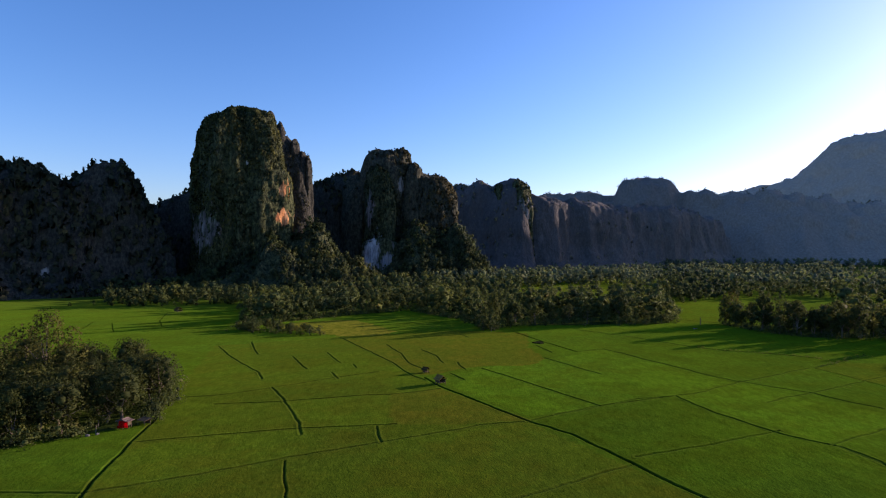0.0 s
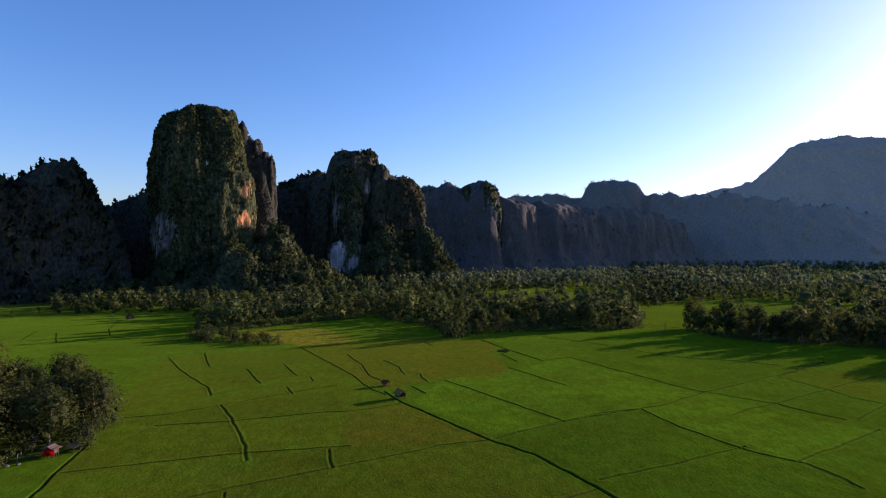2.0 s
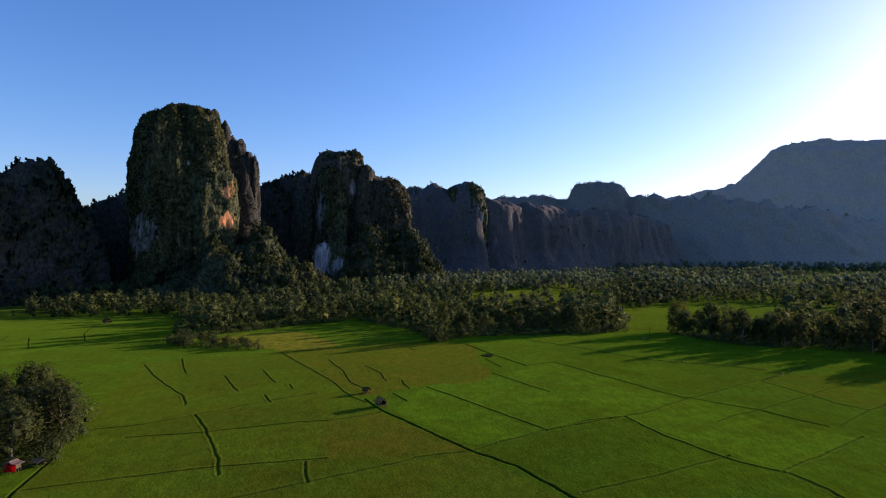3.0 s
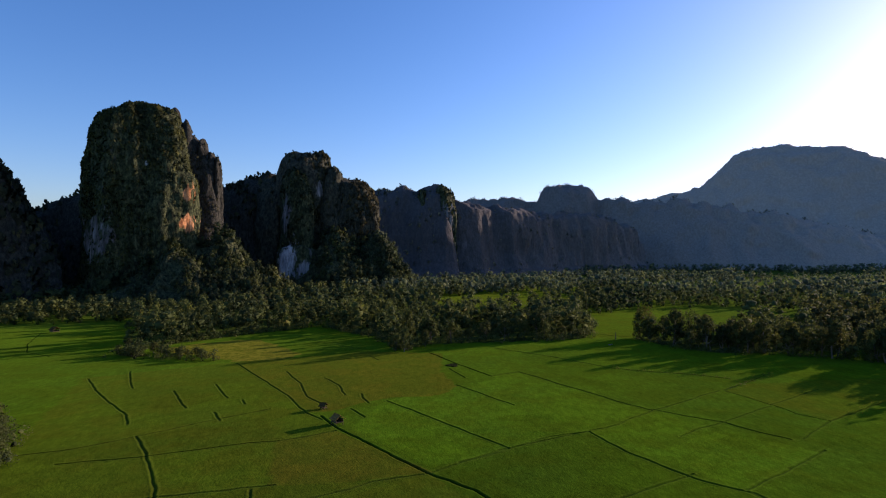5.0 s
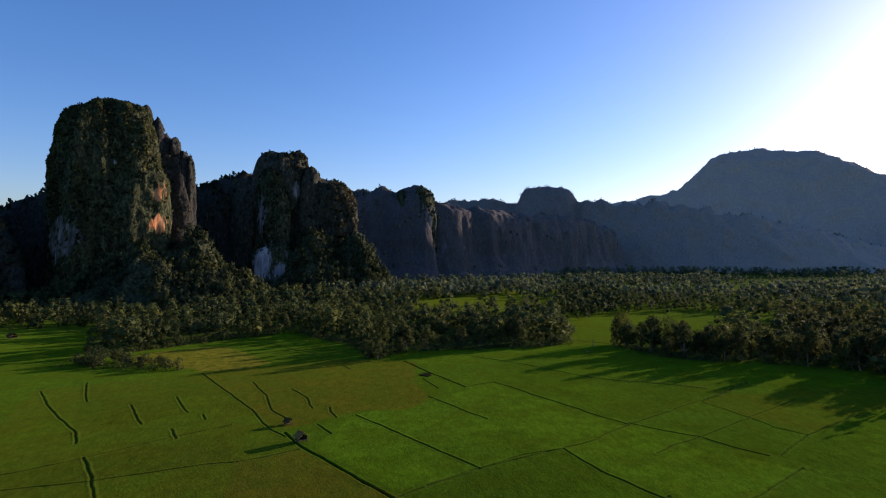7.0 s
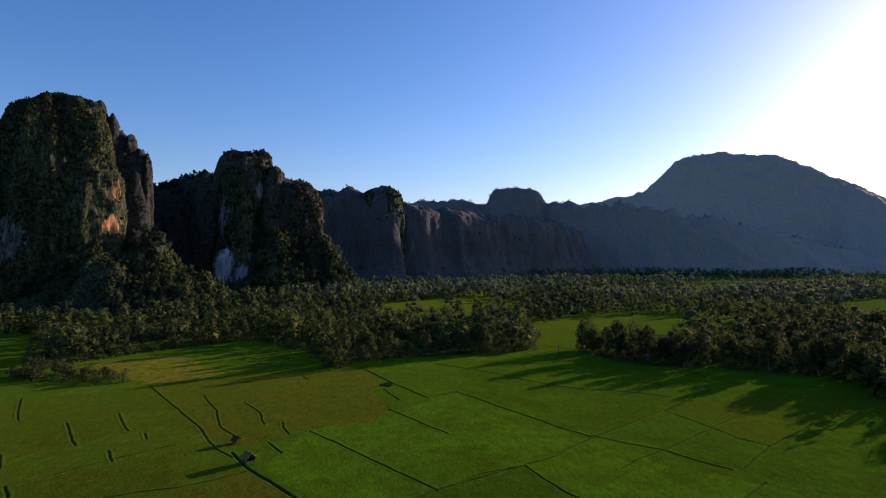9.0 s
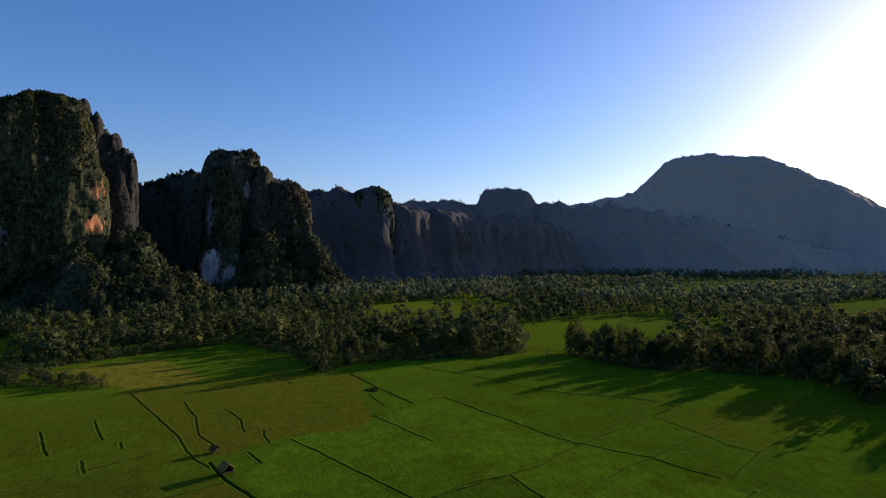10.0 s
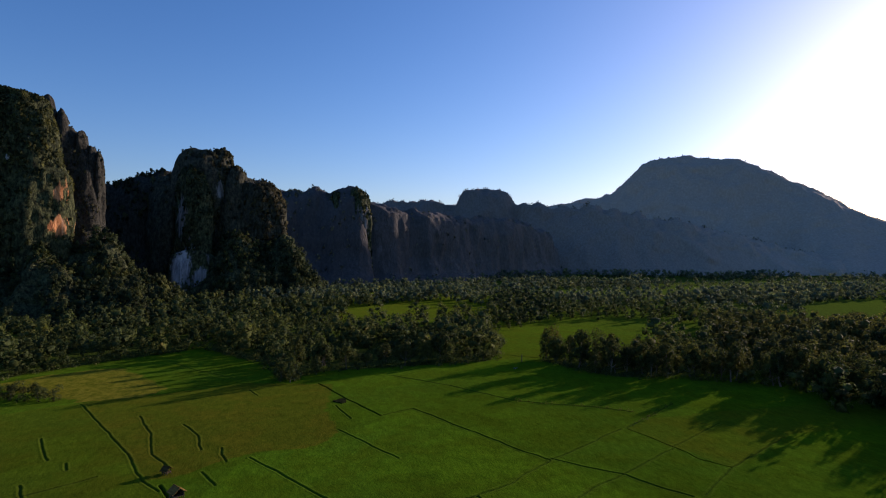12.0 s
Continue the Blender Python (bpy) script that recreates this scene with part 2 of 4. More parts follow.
def cliff_material(name, rock_share, scale=1.0, stone=LIMESTONE, leaves=WOODED, haze_tones=(), scars=(), span_x=(480, 1200)):
    """Limestone with vertical streaks; bushes cover all but a share of it."""
    m, n, l, b = material(name, 0.95, 0.08)
    streak = noise_node(n, l, 0.10 * scale, 6, stretch=(1, 1, 0.16), rough=0.7)
    grain = noise_node(n, l, 0.42 * scale, 6, stretch=(1, 1, 0.55), rough=0.75)
    rock = ramp(n, l, streak, list(zip((0.30, 0.46, 0.60, 0.75), stone)))
    green = ramp(n, l, grain, list(zip((0.38, 0.50, 0.63), leaves)))
    cover = noise_node(n, l, 0.045 * scale, 7, stretch=(1, 1, 0.4), rough=0.68)
    # Haze painted as a gradient: leaf colour turns paler with growing x.
    if haze_tones:
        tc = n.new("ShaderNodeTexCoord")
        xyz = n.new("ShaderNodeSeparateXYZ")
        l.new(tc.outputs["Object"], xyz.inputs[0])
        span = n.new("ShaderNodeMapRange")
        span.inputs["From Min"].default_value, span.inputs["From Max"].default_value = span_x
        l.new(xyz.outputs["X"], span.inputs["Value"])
        green = mix(n, l, span.outputs[0], green, ramp(n, l, grain, list(zip((0.38, 0.50, 0.63), haze_tones))))
    col = mix(n, l, ramp(n, l, cover, [(max(rock_share - 0.05, 0), (1,)), (rock_share + 0.03, (0,))]), green, rock)
    for (cx, cy, cz, rx, ry, rz), hues in scars:
        tc = n.new("ShaderNodeTexCoord")
        mp = n.new("ShaderNodeMapping")
        mp.vector_type = "TEXTURE"
        mp.inputs["Location"].default_value, mp.inputs["Scale"].default_value = (cx, cy, cz), (rx, ry, rz)
        l.new(tc.outputs["Object"], mp.inputs["Vector"])
        far = n.new("ShaderNodeVectorMath")
        far.operation = "LENGTH"
        l.new(mp.outputs["Vector"], far.inputs[0])
        rag = n.new("ShaderNodeMath")
        rag.operation = "MULTIPLY_ADD"
        rag.inputs[1].default_value = 3.4
        l.new(noise_node(n, l, 0.16, 6, stretch=(1, 1, 0.3), rough=0.75), rag.inputs[0])
        l.new(far.outputs["Value"], rag.inputs[2])
        bare = ramp(n, l, noise_node(n, l, 0.22, 6, stretch=(1, 1, 0.14), rough=0.7), list(zip((0.34, 0.46, 0.56, 0.68), hues)))
        half = n.new("ShaderNodeMath")
        half.operation = "MULTIPLY"
        half.inputs[1].default_value = 0.25
        l.new(rag.outputs[0], half.inputs[0])
        col = mix(n, l, ramp(n, l, half.outputs[0], [(0.60, (1,)), (0.66, (0,))]), col, bare)
    l.new(col, b.inputs["Base Color"])
    bump(n, l, b, noise_node(n, l, 0.30 * scale, 8, stretch=(1, 1, 0.45), rough=0.7), 0.8 if scale >= 1 else 0.6 if scale > 0.65 else 0.25, 5.0 / max(scale, 0.8))
    return m


def wood_material(name, dark, light):
    m, n, l, b = material(name, 1.0, 0.0)
    l.new(ramp(n, l, noise_node(n, l, 4.0, 5, stretch=(1, 0.2, 1)), [(0.3, dark), (0.7, light)]), b.inputs["Base Color"])
    return m


RICE = rice_material()
LEAF = leaf_material("broad_leaves", (0.056, 0.063, 0.021), (0.088, 0.098, 0.031), 0.4, grain_scale=11.0)
WOODS_LEAF = leaf_material("woods_leaves", (0.056, 0.070, 0.031), (0.080, 0.099, 0.043), 0.4)
PALE_LEAF = leaf_material("bamboo_leaves", (0.075, 0.088, 0.028), (0.110, 0.126, 0.040), 0.45, grain_scale=11.0)
BUSH = leaf_material("cliff_bushes", (0.035, 0.040, 0.022), (0.076, 0.084, 0.040), 0.3)
SLOPE_LEAF = leaf_material("slope_leaves", (0.051, 0.062, 0.029), (0.077, 0.093, 0.042), 0.4)
# Dark copy of the cliff bushes, with shade in the colour.
SHADED_BUSH = leaf_material("shaded_bushes", (0.032, 0.034, 0.024), (0.066, 0.068, 0.046), 0.25)
# Bushes of the middle wall, lightened to match its painted haze.
HAZY_BUSH = leaf_material("hazy_ridge_bushes", (0.130, 0.124, 0.110), (0.175, 0.167, 0.145), 0.25, grain_scale=0.5)
# Far leaves and crest trees: paler than real foliage, with haze in the colour.
HAZY_LEAF = leaf_material("hazy_far_leaves", (0.106, 0.128, 0.082), (0.142, 0.170, 0.106), 0.4, grain_scale=0.6)
HAZY_RIDGE_LEAF = leaf_material("hazy_far_crest_leaves", (0.120, 0.110, 0.088), (0.170, 0.154, 0.122), 0.3, grain_scale=0.4)
HAZY_HILL_LEAF = leaf_material("hazy_hill_crest_leaves", (0.20, 0.175, 0.140), (0.28, 0.245, 0.195), 0.3, grain_scale=0.4)
BARK = bark_material()
TOWER_SCARS = [((-151.5, 535, 95, 3.8, 45, 10), ORANGE), ((-151.0, 535, 68, 5.0, 45, 8.5), ORANGE), ((-221, 530, 52, 27, 40, 27), STREAKED), ((-182, 500, 118, 2.2, 40, 3.2), PALE)]
PEAK_SCARS = [((-79, 630, 30, 11, 40, 25), PALE), ((-62, 630, 20, 10, 40, 13), PALE), ((-86, 640, 84, 6, 40, 24), LIMESTONE), ((-50, 670, 112, 4, 40, 14), LIMESTONE)]
KNOB_SCARS = [((120, 860, 88, 17, 60, 30), LIMESTONE), ((96, 855, 45, 3, 60, 12), PALE)]
RIDGE_SCARS = [((-322, 480, 20, 2.5, 60, 5), LIMESTONE)]
# Left ridge and saddle: their shade is painted in as dark stone and leaves.
CLIFF = cliff_material("limestone", 0.20, 1.0, SHADED_STONE, SHADED_WOODED, scars=RIDGE_SCARS)
# Middle wall: haze in the colour, growing along x.
HAZY_CLIFF = cliff_material("hazy_limestone", 0.36, 0.7, HAZY_WALL_STONE, HAZY_WALL_WOODED, HAZY_DISTANT, span_x=(140, 620))
# Spires and rear tower: stone darkened in place of the shadow they stand in.
SPIRE_ROCK = cliff_material("shaded_limestone", 0.30, 1.6, [(0.012, 0.011, 0.011), (0.028, 0.026, 0.026), (0.050, 0.046, 0.045), (0.095, 0.086, 0.082)], SHADED_WOODED)
TOWER = cliff_material("tower_limestone", 0.34, scars=TOWER_SCARS)
# Shade put into the colour: dark peak copy, while the buttress keeps the lit one.
SHADED_PEAK = cliff_material("shaded_peak_limestone", 0.22, 1.0, SHADED_STONE, SHADED_PEAK_WOODED, scars=PEAK_SCARS[2:])
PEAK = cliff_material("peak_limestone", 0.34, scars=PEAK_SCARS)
KNOB = cliff_material("knob_limestone", 0.32, scars=KNOB_SCARS)
SLOPE = cliff_material("wooded_slope", 0.02)
# Far ridge and hills: haze painted into the tones, stronger along the ridge's right.
FAR_CLIFF = cliff_material("far_limestone", 0.26, 0.6, LIMESTONE, HAZY_DISTANT, HAZY_WOODED)
HAZY_WOODS = cliff_material("hazy_distant_woods", 0.05, 0.45, PALE, HAZY_WOODED)
THATCH = wood_material("thatch", (0.13, 0.075, 0.020), (0.28, 0.165, 0.050))
OLD_THATCH = wood_material("old_thatch", (0.045, 0.029, 0.009), (0.105, 0.069, 0.024))
PLANK = wood_material("weathered_planks", (0.055, 0.042, 0.024), (0.15, 0.115, 0.070))
PALE_TIN = wood_material("weathered_tin", (0.09, 0.06, 0.05), (0.22, 0.16, 0.14))
RED_CLOTH = wood_material("red_paint", (0.62, 0.012, 0.008), (0.80, 0.03, 0.015))

# ---- ground ----
DITCHES = []


def ditch(width, way):
    DITCHES.append((width if width > 0.95 else width * (0.82 if width > 0.65 else 1.1), np.array(way, float)))


def inside(poly, x, y):
    poly = np.array(poly, float)
    hit = np.zeros(x.shape, bool)
    for (ax, ay), (bx, by) in zip(poly, np.roll(poly, -1, 0)):
        if ay != by:
            hit ^= ((ay > y) != (by > y)) & (x < (bx - ax) * (y - ay) / (by - ay) + ax)
    return hit


def away(way, x, y):
    best = np.full(x.shape, 1e9)
    for (ax, ay), (bx, by) in zip(way[:-1], way[1:]):
        dx, dy = bx - ax, by - ay
        t = np.clip(((x - ax) * dx + (y - ay) * dy) / (dx * dx + dy * dy + 1e-9), 0, 1)
        best = np.minimum(best, np.hypot(x - ax - t * dx, y - ay - t * dy))
    return best


def lines(lo, hi, step, low_end, high_end, growth=1.12):
    mid = list(np.arange(lo, hi, step))
    for end, sign in ((low_end, -1), (high_end, 1)):
        at, s = (lo if sign < 0 else mid[-1]), step
        while (at - end) * sign < 0:
            s *= growth
            at += sign * s
            mid.append(at)
    return np.array(sorted(mid))


ditch(1.3, [(-76.2, 152.7), (-66.7, 128.8), (-66.0, 124.0), (-63.0, 109.3), (-60.7, 98.5), (-58.6, 90.6), (-57.6, 87.6)])
ditch(0.8, [(-78.0, 91.4), (-72.5, 91.3), (-64.7, 90.9), (-58.3, 90.8)])
ditch(0.5, [(-72.8, 148.3), (-59.5, 151.8), (-49.3, 158.8), (-33.5, 170.9), (-20.6, 179.0)])
ditch(0.85, [(-48.8, 159.6), (-42.5, 147.7), (-35.5, 132.8), (-32.8, 126.4), (-30.5, 119.5)])
ditch(0.5, [(-58.5, 143.0), (-42.3, 145.1), (-20.7, 151.0), (-14.0, 151.5)])
ditch(0.9, [(-14.0, 151.5), (-7.4, 154.3), (-1.1, 157.7)])
ditch(0.5, [(-63.1, 114.7), (-46.5, 119.7), (-31.8, 123.6), (-23.2, 124.3), (-10.8, 126.1)])
ditch(0.7, [(-58.4, 91.0), (-43.2, 98.3), (-30.6, 106.1), (-13.3, 114.2), (-0.1, 120.3), (8.2, 125.1), (19.3, 127.8)])
ditch(1.0, [(-29.8, 104.7), (-27.2, 95.8), (-24.8, 87.3)])
ditch(0.9, [(-14.9, 124.2), (-14.0, 119.3), (-12.7, 114.2)])
ditch(0.5, [(-45.4, 247.0), (-31.2, 219.0), (-17.8, 192.5)])
ditch(0.85, [(-17.8, 192.5), (-10.4, 174.5), (-5.3, 167.2)])
ditch(1.45, [(-5.7, 170.6), (-1.6, 160.9), (9.4, 143.2), (19.3, 127.8), (27.0, 118.9), (34.1, 104.1), (37.9, 95.2), (41.4, 88.4), (45.2, 82.2)])
ditch(0.7, [(34.3, 102.2), (26.0, 97.2), (18.1, 92.1), (12.0, 88.6), (4.6, 84.3)])
ditch(0.5, [(19.3, 127.8), (36.9, 137.9), (50.8, 145.9), (61.2, 147.9)])
ditch(0.5, [(61.2, 147.9), (64.1, 133.8), (68.4, 124.4), (71.3, 117.7), (77.6, 111.0), (80.0, 101.0)])
ditch(0.5, [(36.3, 105.9), (51.1, 111.2), (72.0, 120.1)])
ditch(0.9, [(77.7, 111.8), (89.8, 118.3), (99.0, 123.3), (109.6, 129.2)])
ditch(0.7, [(78.2, 110.8), (80.2, 102.7), (80.5, 99.4)])
ditch(0.9, [(85.6, 163.0), (97.8, 169.5), (118.1, 181.2)])
ditch(0.5, [(85.6, 163.0), (68.8, 151.1), (60.2, 148.1), (48.7, 143.2), (36.9, 138.6), (26.4, 132.3)])
ditch(1.0, [(120.2, 180.9), (123.2, 164.8), (124.1, 154.9), (127.9, 148.1)])
ditch(0.8, [(110.6, 137.0), (127.9, 148.1), (158.4, 162.7)])
ditch(0.5, [(122.8, 164.2), (135.0, 170.3), (151.5, 179.2)])
ditch(0.9, [(98.7, 218.3), (110.3, 210.0), (122.2, 203.9), (132.0, 195.7)])
ditch(0.6, [(63.4, 266.5), (82.8, 244.3), (98.7, 218.3)])
ditch(1.4, [(33.1, 258.6), (41.6, 234.3), (50.4, 211.4)])
ditch(0.7, [(50.4, 211.4), (62.1, 216.8)])
ditch(0.8, [(62.1, 216.8), (67.0, 204.9), (70.3, 196.6)])
ditch(0.5, [(70.3, 196.6), (74.2, 188.8), (81.5, 171.8)])
ditch(0.7, [(-90.1, 224.6), (-79.6, 207.1), (-70.1, 193.3), (-58.4, 177.5)])
ditch(0.85, [(-58.4, 177.5), (-55.1, 169.7)])
ditch(0.85, [(-80.9, 235.9), (-74.7, 220.8), (-69.3, 209.0)])
ditch(0.9, [(-54.8, 203.6), (-49.6, 192.2), (-44.9, 183.1)])
ditch(0.9, [(-43.7, 211.1), (-39.3, 200.1), (-35.7, 192.6)])
ditch(0.85, [(-35.5, 177.6), (-32.0, 169.9)])
ditch(0.7, [(-30.7, 189.5), (-28.6, 184.6)])
ditch(0.8, [(-23.4, 227.9), (-15.9, 208.7), (-11.9, 191.1), (-7.9, 184.5), (-5.9, 180.3)])
ditch(0.7, [(-8.3, 215.5), (-2.7, 203.2), (-0.3, 191.3)])
ditch(0.7, [(4.8, 191.9), (5.4, 186.8), (7.0, 181.8)])
ditch(0.9, [(2.1, 176.4), (3.8, 172.1), (6.0, 167.3)])
ditch(0.55, [(12.4, 183.4), (19.1, 172.4), (29.7, 154.6), (39.0, 139.3)])
ditch(0.5, [(36.3, 200.4), (42.7, 186.5), (48.9, 173.6)])
ditch(1.0, [(-45.6, 248.5), (-36.8, 250.8), (-28.4, 252.7)])
ditch(0.8, [(-28.4, 252.7), (-21.1, 262.5), (-5.3, 262.4), (6.7, 265.2)])
ditch(0.7, [(7.5, 254.3), (11.0, 245.2)])
ditch(1.1, [(-168.5, 342.9), (-153.8, 303.7), (-141.8, 282.0), (-126.6, 270.3)])
ditch(1.0, [(-175.9, 271.5), (-187.4, 300.1)])
ditch(1.0, [(-173.6, 293.2), (-155.5, 263.9)])
ditch(0.6, [(127.4, 300.4), (132.4, 294.1), (141.6, 287.4)])
ditch(0.5, [(81.9, 142.1), (90.4, 147.2), (100.7, 151.7), (122.0, 162.9)])
ditch(0.5, [(81.5, 171.8), (85.9, 163.4)])
ditch(0.45, [(86.8, 164.4), (92.1, 158.1), (99.4, 150.9), (103.5, 142.7), (107.2, 137.0)])
ditch(0.7, [(120.7, 181.9), (134.2, 189.8), (151.5, 201.3)])
ditch(0.6, [(37.2, 226.0), (40.6, 210.6)])
ditch(0.5, [(-31.2, 316.2), (-17.1, 294.6), (6.6, 268.2)])


GLADE = [(50, 385), (100, 380), (148, 384), (152, 392), (120, 424), (56, 448)]
SHRUBS = [(-101.0, 266.3), (-54.5, 253.1), (-57.9, 261.5), (-73.9, 273.5), (-102.6, 275.0)]
GROVE = [(-74.3, 150.9), (-67.4, 127.6), (-78.2, 118.3), (-88.1, 111.1), (-126.0, 110.0), (-204.2, 178.4), (-140.4, 177.3), (-111.8, 174.6), (-86.9, 169.0)]
BELT = [(-99.0, 277.0), (-80.9, 302.8), (-56.9, 323.7), (-20.3, 349.9), (-1.4, 318.0), (10.3, 307.2), (22.5, 265.3), (33.8, 279.3), (66.9, 282.5), (113.9, 286.0), (134.0, 324.5), (150.4, 390.3), (118.8, 422.7), (55.9, 446.6), (39.3, 493.4), (-10.6, 573.5), (-98.4, 619.2), (-184.4, 630.0), (-264.2, 575.1), (-311.7, 507.2), (-228.6, 380.4), (-177.3, 373.5), (-140.7, 380.6)]
RIGHT = [(140, 284), (146, 262), (152, 247), (162, 240), (180, 234), (205, 219), (217, 203), (222, 186), (213, 165), (200, 148), (186, 130), (192, 108), (270, 105), (506.6, 342.9), (370.9, 361), (293, 352), (262, 315), (232, 272), (200, 262), (172, 272), (152, 290)]
NOOK = [(164.1, 388.5), (210.3, 418.3), (252.4, 481.2), (274.2, 558.0), (236.2, 617.1), (166.2, 432.1)]
CLEAR_A = [(56.8, 454.7), (108.3, 452.3), (160.6, 417.2), (197.9, 516.0), (180.6, 584.3), (109.8, 558.3), (64.1, 521.7)]
CLEAR_B = [(118, 286), (138, 285), (160, 300), (200, 300), (262, 318), (300, 355), (290, 400), (219, 417), (158, 373)]
CLEAR_C = [(441.0, 422.0), (476.0, 400.0), (569.0, 375.0), (751.0, 489.0), (683.0, 520.0), (561.0, 505.0)]
FIELD_LEFT = [(-400, 250), (-100, 250), (-99, 277), (-140, 380), (-177, 373), (-229, 380), (-400, 380)]
FOOT = [(-420, 380), (-140, 381), (100, 330), (190, 300), (205, 146), (900, 340), (1700, 900), (1300, 1500), (800, 1250), (300, 1380), (160, 860), (-60, 860), (-40, 600), (-100, 560), (-230, 500), (-330, 480), (-420, 420)]
# Besides ripe plots, these shares dull the left field and the clearings.
RIPE = [(0.36, [(-57, 86), (-63, 110), (-73, 150), (-92, 226), (-46, 249), (-18, 192), (-1, 158), (19, 128), (45, 80)]), (0.7, CLEAR_A), (0.45, GLADE), (0.5, CLEAR_C), (0.25, CLEAR_B), (0.78, [(-45.6, 248.5), (-28.4, 252.7), (6.7, 265.2), (38.8, 256.1), (33.5, 221.8), (36.1, 197.8), (29.2, 187.5), (12.0, 186.1), (6.2, 182.8), (-1.0, 175.5), (-9.1, 174.2), (-17.8, 192.5)]),
        (0.75, [(-14.0, 151.5), (-1.1, 157.7), (9.8, 142.5), (20.3, 128.4), (1.3, 125.2), (-12.1, 125.9), (-13.3, 138.0)]),
        (0.35, [(120.2, 180.9), (123.2, 164.8), (127.9, 148.1), (165.6, 165.9), (173.0, 190.0), (132.7, 187.8)])]
LUSH = [(0.15, [(-22, 123), (-15, 126), (19, 127), (6, 122), (-20, 113)]), (0.95, [(-35, 135), (-26, 141), (-14, 150), (-13, 133), (-11, 126), (-22, 123)]), (1.0, [(68, 132), (94, 146), (108, 128), (78, 111)]),
        (0.75, [(60, 146), (84, 162), (94, 147), (68, 133)]), (0.3, [(41, 141), (60, 147), (71, 120), (36, 106), (21, 128)]), (1.0, [(3, 160), (12, 183), (47, 205), (68, 181), (54, 147), (39, 139), (20, 130)]),
        (0.3, [(73, 252), (100, 218), (126, 194), (118, 182), (86, 164), (63, 217)]), (0.1, [(-73, 148), (-50, 158), (-21, 172), (-14, 152), (-41, 146), (-60, 143)]), (0.85, [(-41, 146), (-15, 151), (-14, 125), (-31, 123)]),
        (0.85, [(-64, 112), (-46, 119), (-31, 123), (-23, 110), (-58, 91)]), (0.7, [(50, 145), (60, 148), (84, 163), (70, 196), (62, 216), (48, 205)]), (0.2, [(-60, 178), (-46, 186), (-20, 198), (-45, 247), (-80, 232)])]
STUBBLE = [(-80.2, 274.3), (-66.7, 267.0), (-46.7, 249.4), (-28.4, 252.7), (-21.1, 262.5), (-48.2, 304.9), (-56.3, 306.7), (-73.8, 296.2), (-84.3, 284.0)]


def strips(x, y):
    """Open strips of grass between the far woods."""
    p = np.stack([x * 0.0035 + 3.0, y * 0.014, 0 * x], 1)
    return (y > 470) & (x > 40) & (fractal(p, 3) > 0.30)


def ground_height(x, y):
    """Height and surface shares of the ground at many places."""
    p = np.stack([x, y, np.zeros_like(x)], 1)
    near = (np.abs(x) < 400) & (np.abs(y) < 600)
    z = np.where(near, 0.05 * fractal(p * 0.30, 3) + 0.12 * fractal(p * 0.03, 2), 0)
    wob = np.stack([fractal(p * 0.25, 2), fractal(p * 0.25 + 40, 2)], 1) * 0.22
    dark, bund, reach = np.zeros_like(x), np.zeros_like(x), np.full_like(x, 99.0)
    for width, way in DITCHES:
        lo, hi = way.min(0) - 6, way.max(0) + 6
        k = np.nonzero((x > lo[0]) & (x < hi[0]) & (y > lo[1]) & (y < hi[1]))[0]
        d = away(way, x[k] + wob[k, 0], y[k] + wob[k, 1])
        w = width * 0.20 if width > 1.2 else max(width * 0.12, 0.09)
        if width > 0.8:
            z[k] -= np.clip(1.3 - d / w, 0, 1) * (0.10 + 0.40 * min(width, 1.6))
            z[k] += 0.03 * np.exp(-((d - 1.55 * w - 0.10) / 0.25) ** 2)
            dark[k] = np.maximum(dark[k], np.clip(1.4 - d / w, 0, 1))
            bund[k] = np.maximum(bund[k], 0.45 * np.exp(-((d - 1.6 * w - 0.10) / 0.16) ** 2) * (0.5 + 0.8 * wob[k, 0] / 0.22))
        else:
            furrow = np.exp(-(d / 0.22) ** 2)
            z[k] += -0.14 * furrow + 0.05 * np.exp(-((d - 0.55) / 0.25) ** 2)
            dark[k] = np.maximum(dark[k], min(1.0, 0.30 + 0.75 * width) * furrow)
            bund[k] = np.maximum(bund[k], 0.22 * np.exp(-((d - 0.65) / 0.3) ** 2))
        reach[k] = np.minimum(reach[k], d - w)
    return z, dark, reach, wob, np.clip(bund, 0, 1) * (dark < 0.5)


